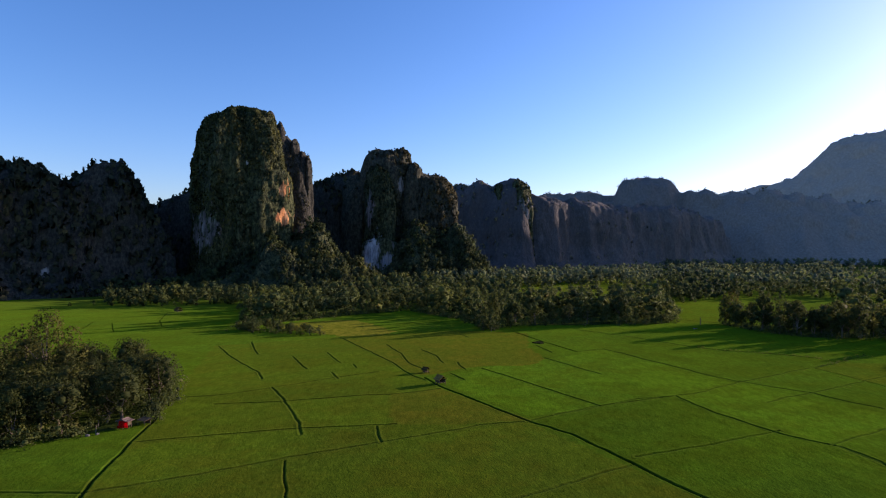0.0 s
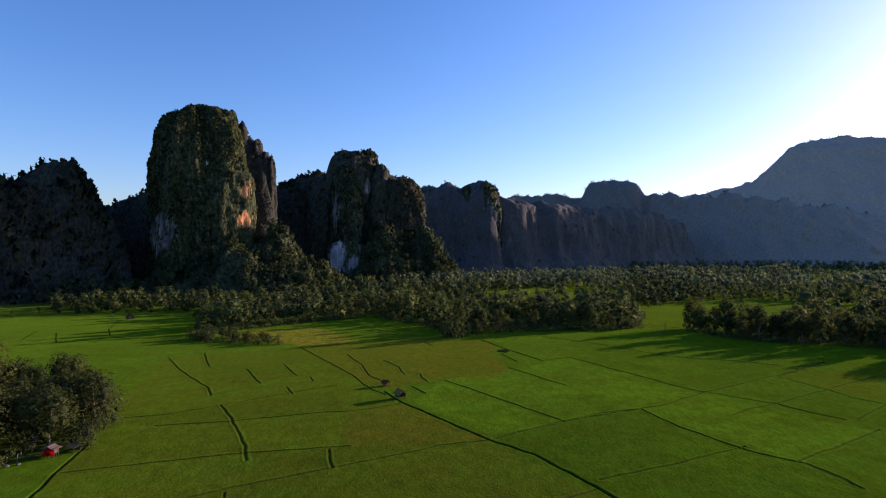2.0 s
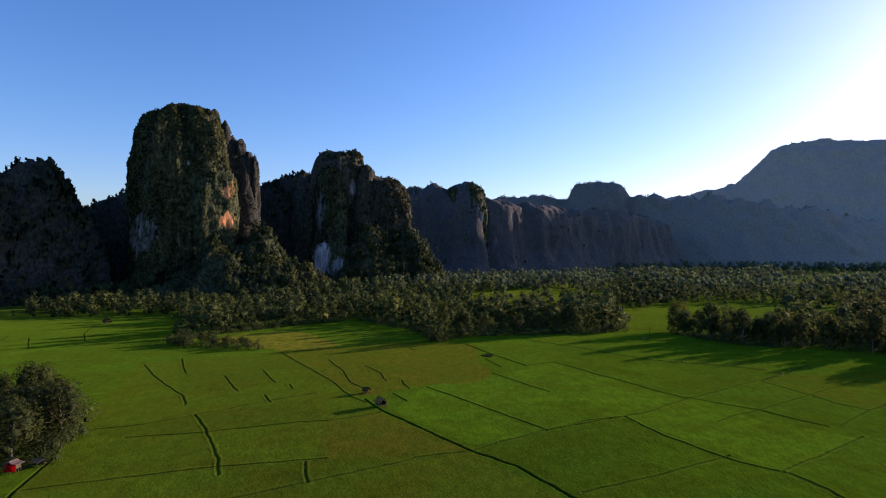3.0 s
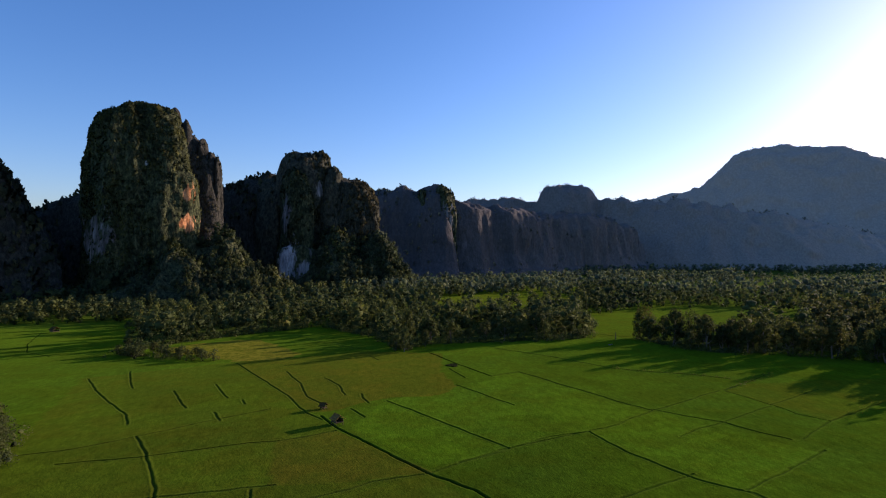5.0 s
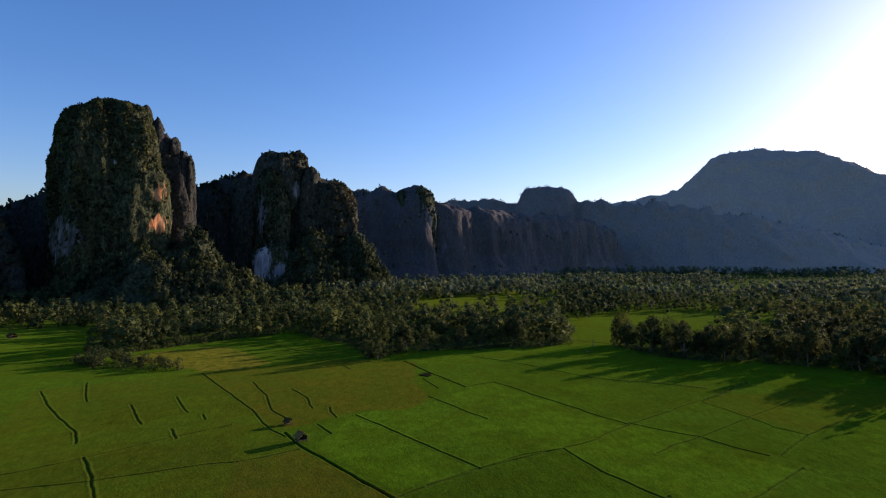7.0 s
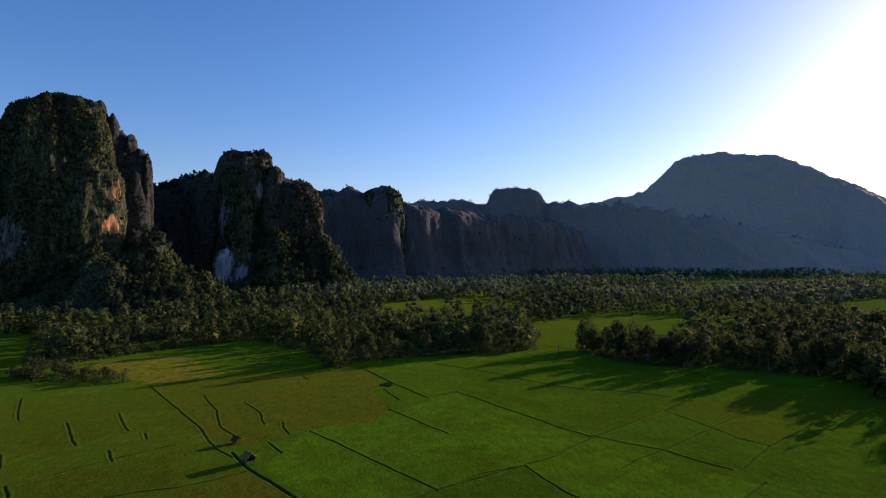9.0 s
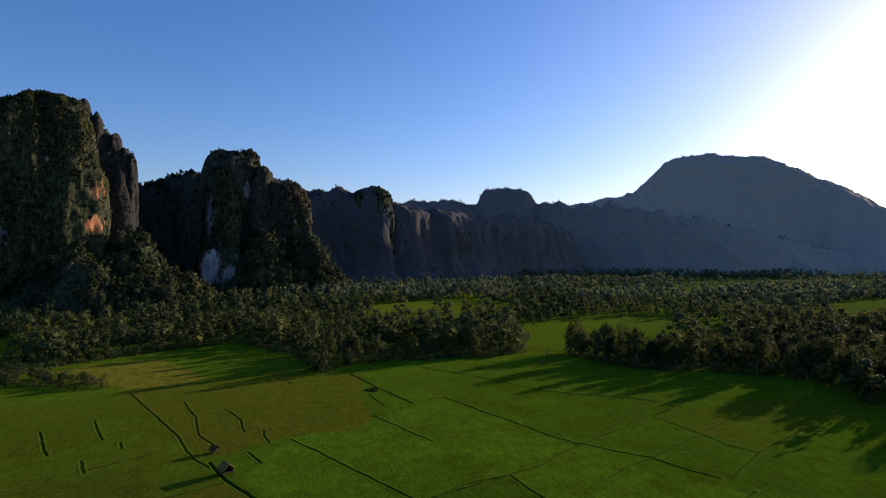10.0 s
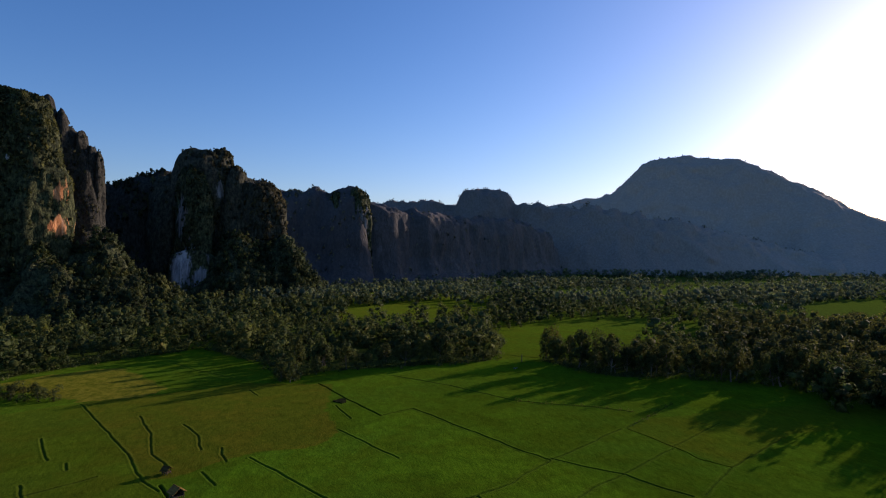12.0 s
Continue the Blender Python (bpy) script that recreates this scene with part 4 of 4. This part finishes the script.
def crown(seed, lobes, width, low, high, leaves, size, detail, core=0.58):
    """Ragged leafy lobes, large and small, with leaf sprays over them, as triangles; the tree is one unit high."""
    g = np.random.default_rng(seed)
    u = np.linspace(0, 1, lobes)
    z = low + (high - low) * u
    reach = width * 0.5 * np.sqrt(np.clip(1.0 - (u * 1.5 - 0.45) ** 2, 0.02, 1)) * g.uniform(0.35, 1.1, lobes)
    a = np.arange(lobes) * 2.4 + g.uniform(-0.5, 0.5, lobes)
    c = np.stack([np.cos(a) * reach, np.sin(a) * reach, z], 1)
    r = g.uniform(0.09, 0.20, lobes) * (0.5 + width) * (14 / (lobes + 4)) ** 0.4
    heart = np.array([0, 0, low + (high - low) * 0.35])
    vs, fs, ns, base = [], [], [], 0
    bv, bf = BALLS[detail]
    for i in range(lobes):
        v = bv * np.clip(1 + 0.45 * fractal(bv * 2.3 + seed * 3.7 + i * 5.1, 2)[:, None], 0.55, 1.2)
        v = v * r[i] * np.array([1.0, 1.0, 0.95]) * core + c[i]
        vs.append(v)
        fs.append(bf + base)
        ns.append(unit(unit(bv) * 0.4 + unit(v - heart) * 0.5 + g.normal(scale=0.28, size=v.shape)))
        base += len(v)
    k = g.choice(lobes, leaves, p=r ** 2 / (r ** 2).sum())
    d = g.normal(size=(leaves, 3))
    d[:, 2] = d[:, 2] * 0.9 + 0.25
    d = unit(d)
    at = c[k] + d * r[k, None] * np.array([1, 1, 1.05]) * g.uniform(0.76, 1.08, (leaves, 1))
    v, q = sprays(at, d, size, g)
    vs.append(v)
    fs += [q[:, [0, 1, 2]] + base, q[:, [0, 2, 3]] + base]
    ns.append(np.repeat(unit(d * 0.5 + unit(at - heart) * 0.5 + g.normal(scale=0.22, size=d.shape)), 4, 0))
    return np.concatenate(vs), np.concatenate(fs), np.concatenate(ns), c


def trunk_mesh(seed, lobes, low):
    g = np.random.default_rng(seed + 100)
    bm = bmesh.new()
    lean = g.normal(scale=0.03, size=2)
    fork = Vector((lean[0], lean[1], max(low * 0.8, 0.14)))
    pole(bm, (0, 0, -0.03), fork, 0.028, 0.018, 7)
    for c in lobes[::2]:
        elbow = (fork + Vector(c)) / 2 + Vector((0, 0, -0.03))
        pole(bm, fork, elbow, 0.012, 0.008, 5)
        pole(bm, elbow, c, 0.008, 0.003, 5)
    return bm


KINDS = [  # lobes, width, low, high, leaf material, words
    (10, 0.62, 0.26, 0.86, LEAF, "dense dark green broadleaf tree"),
    (9, 0.46, 0.24, 0.88, LEAF, "tall narrow dark green tree"),
    (12, 0.80, 0.36, 0.84, LEAF, "wide spreading dark green tree"),
    (9, 0.60, 0.16, 0.84, PALE_LEAF, "pale olive bushy tree"),
    (8, 0.62, 0.52, 0.88, LEAF, "high-crowned open tree with bare trunk"),
    (11, 0.74, 0.12, 0.82, PALE_LEAF, "rounded bamboo thicket with drooping sprays"),
    (9, 0.86, 0.50, 0.92, LEAF, "very tall airy tree with a spreading high crown"),
]
MODELS = []
for fine in (True, False):
    for i, (lobes, width, low, high, mat, words) in enumerate(KINDS):
        tall = words.startswith("very tall")
        v, q, ns, c = crown(i + 1, lobes if tall else lobes + 5, width, low, high, 2100 if fine else 900, 0.036 if fine else 0.051, 1, 0.12 if tall else 0.42 if fine else 0.48)
        ob = thing("tree", words, "tree", group="trees of the groves")
        part("trunk", trunk_mesh(i, c, low), BARK, ob)
        part("crown", mesh_from("crown", v, q, mat, True, ns), mat, ob)
        MODELS.append(ob)
LOW = [crown(i + 31, 6, k[1] * 0.95, k[2] * 0.7, k[3] * 0.92, 215, 0.078, 1, 0.56)[:3] for i, k in enumerate(KINDS)]
FAR = [crown(i + 61, 3, k[1] * 1.15, k[2] * 0.6, k[3] * 0.85, 54, 0.130, 1, 0.60)[:3] for i, k in enumerate(KINDS)]


def spots(poly, gap, seed, holes=()):
    """Uneven places for trees inside an outline."""
    g = np.random.default_rng(seed)
    p = np.array(poly, float)
    x, y = np.meshgrid(np.arange(p[:, 0].min(), p[:, 0].max(), gap), np.arange(p[:, 1].min(), p[:, 1].max(), gap))
    x, y = (x + g.uniform(-0.5, 0.5, x.shape) * gap).ravel(), (y + g.uniform(-0.5, 0.5, y.shape) * gap).ravel()
    ok = inside(poly, x, y)
    for h in holes:
        ok &= ~inside(h, x, y)
    return np.stack([x[ok], y[ok]], 1)


USED = set()


def plant(x, y, height, kind, turn, spread=1.0, fine=False):
    kind += 0 if fine else len(KINDS)
    m = pose(x, y, -0.1, 0, 0, turn) @ Matrix.Diagonal((height * spread, height * spread, height, 1))
    if kind not in USED:
        USED.add(kind)
        MODELS[kind].matrix_basis = m
        return MODELS[kind]
    ob = copy_thing(MODELS[kind], Matrix())
    ob.matrix_basis = m
    return ob


def woods(name, label, at, heights, kinds, seed, material=WOODS_LEAF, base_z=0.0):
    g = np.random.default_rng(seed)
    heights = np.minimum(heights, 13 + 0.2 * heights)
    vs, qs, ns, base = [], [], [], 0
    which = g.integers(0, len(kinds), len(at))
    turn = g.uniform(0, 2 * math.pi, len(at))
    for k, (tv, tq, tn) in enumerate(kinds):
        mine = which == k
        c, s, h = np.cos(turn[mine])[:, None], np.sin(turn[mine])[:, None], heights[mine][:, None]
        wide = g.uniform(0.75, 1.25, h.shape)
        x = (tv[None, :, 0] * c - tv[None, :, 1] * s) * h * wide + at[mine, 0][:, None]
        y = (tv[None, :, 0] * s + tv[None, :, 1] * c) * h * wide + at[mine, 1][:, None]
        z = tv[None, :, 2] * h + 0 * x + (np.broadcast_to(base_z, len(at))[mine])[:, None]
        vs.append(np.stack([x, y, z], 2).reshape(-1, 3))
        ns.append(np.stack([tn[None, :, 0] * c - tn[None, :, 1] * s, tn[None, :, 0] * s + tn[None, :, 1] * c, tn[None, :, 2] + 0 * x], 2).reshape(-1, 3))
        qs.append((tq[None] + (np.arange(mine.sum()) * len(tv))[:, None, None] + base).reshape(-1, 3))
        base += mine.sum() * len(tv)
    return tagged(new(name, mesh_from(name, np.concatenate(vs), np.concatenate(qs), material, True, np.concatenate(ns))), label, "woods", kind="stuff")


def sizes(n, lo, hi, seed):
    """Heights: many low trees and few that rise above them."""
    return lo + (hi * 1.2 - lo) * np.random.default_rng(seed).random(n) ** 1.7


def swell(at):
    """Stands of taller and of lower trees."""
    return 1.0 + 0.35 * smooth_noise(np.stack([at[:, 0], at[:, 1], 0 * at[:, 0]], 1) * 0.035)


g = np.random.default_rng(5)
for x, y, h, kind in ((144, 286, 14, 0), (149, 289, 15, 6), (146, 281, 11, 5), (158, 288, 11, 4), (172, 287, 13, 6), (178, 283, 12, 4), (168, 281, 9, 1), (186, 272, 11, 1), (153, 268, 17, 4), (157, 249, 15.5, 1), (178, 240, 14.5, 4), (201, 226, 16, 1), (189, 236, 13, 2), (216, 203, 12, 0), (22.5, 263, 11, 3), (19, 266, 9, 5), (33, 274, 7, 3)):
    plant(x, y, h, kind, g.uniform(0, 360), 0.85)
YARD = [(-78, 116), (-66.5, 118), (-67, 127.5), (-76, 126)]
for x, y in spots(GROVE, 6.6, 1, (YARD,)):
    plant(x, y, g.uniform(8, 14), int(g.choice([0, 0, 1, 2, 2, 3, 4, 5])), g.uniform(0, 360), g.uniform(0.9, 1.25), True)
plant(-107, 150, 21, 6, 40, 0.9, True)
for poly, gap, seed, line in ((BELT, 8.0, 2, 292), (RIGHT, 6.6, 3, 318), (NOOK, 8.5, 4, 0)):
    at = spots(poly, gap, seed, (GLADE,))
    front = (at[:, 1] < line) if poly is not RIGHT else (at[:, 1] > 165) & (at @ (0.64, 0.77) < line)
    hs = (sizes(len(at), 5, 14, seed) if poly is not RIGHT else sizes(len(at), 7, 14, seed)) * swell(at)
    hs = np.where((at[:, 1] < 205) & (at[:, 0] > 150), np.where(at[:, 1] < 174, np.clip(hs * 1.5, 14, 17.5), np.clip(hs * 1.1, 6, 14.5)), hs)
    hs = np.where((at[:, 0] > 139) & (at[:, 0] < 195) & (at[:, 1] > 215) & (at[:, 1] < 285), hs * 1.05, hs)
    for (x, y), h in zip(at[front], hs[front]):
        plant(x, y, h, int(g.integers(0, 6)), g.uniform(0, 360), g.uniform(0.8, 1.2), poly is RIGHT and y < 200)
    deep = ~front & ((at[:, 1] > 410) | (at[:, 0] > 340))
    near = ~front & ~deep
    if near.any():
        woods("woods", "dense mixed tropical woods at the mountain foot", at[near], hs[near], LOW, seed + 10)
    woods("woods", "dense mixed tropical woods at the mountain foot", at[deep], hs[deep], FAR, seed + 15)
for x, y in spots(SHRUBS, 5.0, 7):
    plant(x, y, g.uniform(2.2, 5), int(g.choice([3, 5, 0])), g.uniform(0, 360), 1.5)
at = spots(FOOT, 10.5, 6, (CLEAR_A, CLEAR_B, CLEAR_C, BELT, RIGHT, NOOK, FIELD_LEFT, GLADE))
at = at[~strips(at[:, 0], at[:, 1]) | ((at[:, 1] < 530) & (at[:, 0] > 195) & (at[:, 0] < 340))]
d = np.hypot(at[:, 0], at[:, 1])
thin = np.random.default_rng(12).random(len(at)) < np.clip(1.45 - d / 1250, 0.35, 1)
at, d = at[thin], d[thin]


def stands(at):
    """Long stands of tall trees, thickets and gaps that run across the valley."""
    p = np.stack([at[:, 0] * 0.0075 + at[:, 1] * 0.002, at[:, 1] * 0.019 - at[:, 0] * 0.003, 0 * at[:, 0]], 1)
    return fractal(p + 11.0, 2)


tall = stands(at)
tall = np.where((at[:, 1] < 530) & (at[:, 0] > 195) & (at[:, 0] < 340), np.maximum(tall, -0.1), tall)
at, d, tall = at[tall > -0.42], d[tall > -0.42], tall[tall > -0.42]
high = np.clip(1.0 + 0.95 * tall, 0.45, 1.9)
woods("woods", "dense mixed tropical woods across the valley floor", at[d < 560], sizes((d < 560).sum(), 5, 14, 8) * high[d < 560], LOW, 21)
woods("far_woods", "distant woods fading towards the hills", at[d >= 560], sizes((d >= 560).sum(), 5, 14, 9) * high[d >= 560], FAR, 22, HAZY_LEAF)

for k, (top, leaf) in enumerate(zip(CRESTS, (HAZY_RIDGE_LEAF, HAZY_HILL_LEAF))):
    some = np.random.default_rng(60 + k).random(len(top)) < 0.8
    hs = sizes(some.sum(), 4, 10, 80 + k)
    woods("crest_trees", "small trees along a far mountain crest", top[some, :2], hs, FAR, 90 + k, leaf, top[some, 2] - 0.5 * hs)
for k, (v, q) in enumerate(SLOPES):
    hv, hq, hn = scatter(v, q, 420, FAR, 8.5, 70 + k, (), 0.6, 1.15, 1.5)
    hung = mesh_from("slope_trees", hv, hq, SLOPE_LEAF, True, hn)
    tagged(new("slope_trees", hung), "trees crowding a slope of fallen rock", "woods", kind="stuff")


def fringe(way, gap, seed, lo, hi, reach):
    """Low bushes along the edge of a grove."""
    g = np.random.default_rng(seed)
    out = []
    for (ax, ay), (bx, by) in zip(way, way[1:]):
        n = max(1, int(math.hypot(bx - ax, by - ay) / gap))
        f = (np.arange(n) + g.random(n)) / n
        out.append(np.stack([ax + (bx - ax) * f, ay + (by - ay) * f], 1) + g.normal(scale=reach, size=(n, 2)))
    at = np.concatenate(out)
    at = at[~inside(YARD, at[:, 0], at[:, 1])]
    return at, g.uniform(lo, hi, len(at))


BUSHY = [crown(i + 91, 3, 1.5, 0.10, 0.72, 150, 0.13, 1, 0.30)[:3] for i in range(4)]
for way, gap, lo, hi, reach in ((GROVE[8:] + GROVE[:5], 1.0, 1.5, 4.5, 1.4), (BELT[:12], 1.8, 1.5, 4.5, 1.6), (RIGHT[:9], 1.8, 1.5, 4.0, 1.6), (SHRUBS, 2.0, 1.2, 3.0, 1.5)):
    at, hs = fringe(way, gap, 50 + len(way), lo, hi, reach)
    woods("undergrowth", "low tangled bushes along a grove's edge", at, hs, BUSHY, 40 + len(way))
for way, seed in (([(98.7, 218.3), (110.3, 210.0), (122.2, 203.9), (132.0, 195.7)], 77), ([(122.0, 182.5), (134.2, 190.2), (151.5, 201.3)], 79)):
    at, hs = fringe(way, 1.3, seed, 0.25, 0.95, 0.5)
    woods("ditch_weeds", "tall weeds growing along a field ditch", at, hs, BUSHY, seed + 1, PALE_LEAF)


# ---- huts ----
def slope(bm, ridge, eave, rise, length, thick, at=0.0):
    """One roof slope, sagging a little, from the ridge down to the eave."""
    n = 6
    rows = []
    for i in range(n + 1):
        f = i / n
        x = f * eave
        z = ridge - rise * f - 0.10 * math.sin(math.pi * f)
        rows.append([bm.verts.new((x, at + s * length / 2 + 0.05 * math.sin(i * 2.1), z + t)) for s in (-1, 1) for t in (0, thick)])
    for a, b in zip(rows, rows[1:]):
        for i, j in ((0, 1), (1, 3), (3, 2), (2, 0)):
            bm.faces.new((a[i], a[j], b[j], b[i]))
    for r in (rows[0], rows[-1]):
        bm.faces.new((r[0], r[1], r[3], r[2]))
    bmesh.ops.recalc_face_normals(bm, faces=bm.faces)
    return bm


def drape(w, h, seed):
    """A cloth with folds and an uneven hem."""
    bm = bmesh.new()
    g = np.random.default_rng(seed)
    n, m = 18, 5
    hem = g.uniform(0.0, 0.18, n + 1)
    rows = []
    for j in range(m + 1):
        f = j / m
        rows.append([bm.verts.new((w * (i / n - 0.5), 0.09 * math.sin(i * 1.9 + seed) * (1.1 - f) + 0.03 * math.sin(i * 0.7), h * f + hem[i] * (1 - f))) for i in range(n + 1)])
    faces = [bm.faces.new((a[i], a[i + 1], b[i + 1], b[i])) for a, b in zip(rows, rows[1:]) for i in range(n)]
    bmesh.ops.solidify(bm, geom=faces, thickness=0.02)
    return bm


def field_hut(label, x, y, turn, w, d, eave_z, ridge_z, roof=None, wall=True):
    roof = roof or THATCH
    ob = thing("field_hut", label, "hut", x, y, -0.05, turn)
    floor_z = eave_z * 0.38
    for sx in (-1, 1):
        for sy in (-1, 0, 1):
            part("post", pole(bmesh.new(), (sx * w / 2, sy * d / 2, -0.3), (sx * w / 2, sy * d / 2, eave_z), 0.09, 0.07, 7), PLANK, ob)
    part("platform", box(bmesh.new(), (w + 0.3, d + 0.3, 0.12), (0, 0, floor_z), bevel=0.02), PLANK, ob)
    if wall:
        for sx in (-1, 1):
            part("side_wall", box(bmesh.new(), (0.06, d, 0.7), (sx * (w / 2 + 0.06), 0, floor_z + 0.42), bevel=0.01), PLANK, ob)
        part("back_wall", box(bmesh.new(), (w, 0.06, 0.9), (0, d / 2 + 0.05, floor_z + 0.5), bevel=0.01), PLANK, ob)
    for turn_z in (0, 180):
        p = part("roof_slope", slope(bmesh.new(), ridge_z, w / 2 + 0.5, ridge_z - eave_z + 0.25, d + 0.9, 0.12), roof, ob)
        p.matrix_basis = pose(0, 0, 0, 0, 0, turn_z)
    part("ridge_cap", pole(bmesh.new(), (0, -d / 2 - 0.4, ridge_z + 0.08), (0, d / 2 + 0.4, ridge_z + 0.08), 0.11, 0.11, 8), roof, ob)
    lad = pole(bmesh.new(), (w / 2 - 0.5, -d / 2 - 0.9, 0), (w / 2 - 0.5, -d / 2 - 0.1, floor_z), 0.05, 0.05)
    part("ladder_pole", lad, PLANK, ob)
    return ob


field_hut("weathered thatched field hut on posts beside the canal", -0.9, 163.0, 35, 2.1, 2.1, 1.5, 2.4)
field_hut("small open thatched shelter on posts among rice", -5.6, 177.2, 60, 1.3, 1.2, 1.1, 1.7, OLD_THATCH, False)
field_hut("distant dark thatched hut at the field's edge", -162, 343, 60, 3.2, 3.0, 2.0, 3.2, OLD_THATCH)
house = field_hut("tin-roofed farm hut with red cloth hung before it", -70.8, 124.4, -12, 2.3, 1.1, 1.75, 1.95, PALE_TIN)
part("red_cloth", drape(2.2, 1.45, 5), RED_CLOTH, house, "bright red cloth hanging in folds").matrix_basis = pose(0.5, -1.05, 0.2)
part("red_cloth", drape(0.8, 0.6, 8), RED_CLOTH, house, "bright red cloth hanging in folds").matrix_basis = pose(-0.5, -1.2, 0.1, 0, 0, 12)
part("front_post", pole(bmesh.new(), (-0.85, -1.0, -0.2), (-0.82, -1.0, 1.75), 0.07, 0.06, 7), PALE_TIN, house, "whitewashed post")
lean = thing("lean_to", "low grey plank lean-to against the farm hut", "shed", -67.6, 126.4, 0, -25)
for sx in (-1, 1):
    for sy in (-1, 1):
        part("post", pole(bmesh.new(), (sx * 1.1, sy * 0.7, -0.2), (sx * 1.1, sy * 0.7, 1.1 + 0.15 * sy), 0.05, 0.04), PLANK, lean)
part("roof", box(bmesh.new(), (2.7, 1.9, 0.07), (0, 0, 1.18), (9, 0, 0), 0.02), PLANK, lean)
part("back_wall", box(bmesh.new(), (2.3, 0.05, 0.9), (0, 0.72, 0.55), bevel=0.01), PLANK, lean)


def field_post(label, x, y, h, r):
    bm = bmesh.new()
    pole(bm, (0, 0, -0.3), (0.06 * h, 0.02 * h, h), r, r * 0.7, 7)
    pole(bm, (0.04 * h, 0.01 * h, h * 0.7), (0.16 * h, 0.10 * h, h * 0.95), r * 0.5, r * 0.3, 5)
    me = bpy.data.meshes.new("dead_snag")
    bm.to_mesh(me)
    bm.free()
    me.materials.append(BARK)
    ob = new("dead_snag", me)
    ob.matrix_basis = pose(x, y, 0, 0, 0, 30)
    return tagged(ob, label, "tree stump")


field_post("bare dead snag standing on a field bund", 128.9, 281.0, 3.6, 0.22)
field_post("short bare stump at the grove's edge", -76.9, 124.6, 1.6, 0.14)
field_post("short bare stump beside the farm hut", -75.2, 121.0, 1.5, 0.10)


def boulder(label, x, y, r, seed, mat):
    v, f = BALLS[2]
    v = v * (1 + 0.25 * fractal(v * 1.7 + seed, 2)[:, None]) * np.array([1.2, 0.9, 0.7]) * r
    ob = new("boulder", mesh_from("boulder", v, f, mat, False))
    ob.matrix_basis = pose(x, y, r * 0.3, 0, 0, seed * 37)
    return tagged(ob, label, "boulder", "pale boulders")


PALE_STONE = cliff_material("pale_boulder", 0.9, 6.0, LIMESTONE)
boulder("pale grey boulder at the grove's edge", 119.5, 267.0, 0.5, 3, PALE_STONE)
boulder("pale grey boulder at the grove's edge", 121.0, 268.0, 0.35, 4, PALE_STONE)
boulder("pale grey boulder on the field margin", -75.5, 118.6, 0.4, 5, PALE_STONE)
boulder("pale grey boulder on the field margin", -74.0, 119.6, 0.35, 6, PALE_STONE)

# ---- puddle at the end of the wide ditch ----
wet, wn2, wl2, wb = material("wet_mud", 1.0, 0.0)
wl2.new(ramp(wn2, wl2, noise_node(wn2, wl2, 1.5, 4), [(0.35, (0.010, 0.012, 0.004)), (0.65, (0.034, 0.036, 0.012))]), wb.inputs["Base Color"])
bm = bmesh.new()
rim = [bm.verts.new((math.cos(a) * (2.0 + 0.7 * math.sin(3 * a)), math.sin(a) * (3.4 + 1.0 * math.sin(2 * a + 1)), 0.20)) for a in np.linspace(0, 2 * math.pi, 28, endpoint=False)]
low_rim = [bm.verts.new((v.co.x * 1.06, v.co.y * 1.06, -0.3)) for v in rim]
bm.faces.new(rim)
for i in range(28):
    bm.faces.new((rim[i - 1], low_rim[i - 1], low_rim[i], rim[i]))
bmesh.ops.recalc_face_normals(bm, faces=bm.faces)
me = bpy.data.meshes.new("puddle")
bm.to_mesh(me)
bm.free()
me.materials.append(wet)
pond = tagged(new("puddle", me), "small muddy puddle in a rice paddy", "puddle", kind="structure")
pond.matrix_basis = pose(39.5, 231, -0.1, 0, 0, 20)

# tree models that stand nowhere are taken away
for k, ob in enumerate(MODELS):
    if k not in USED:
        for o in (*ob.children_recursive, ob):
            bpy.data.objects.remove(o)
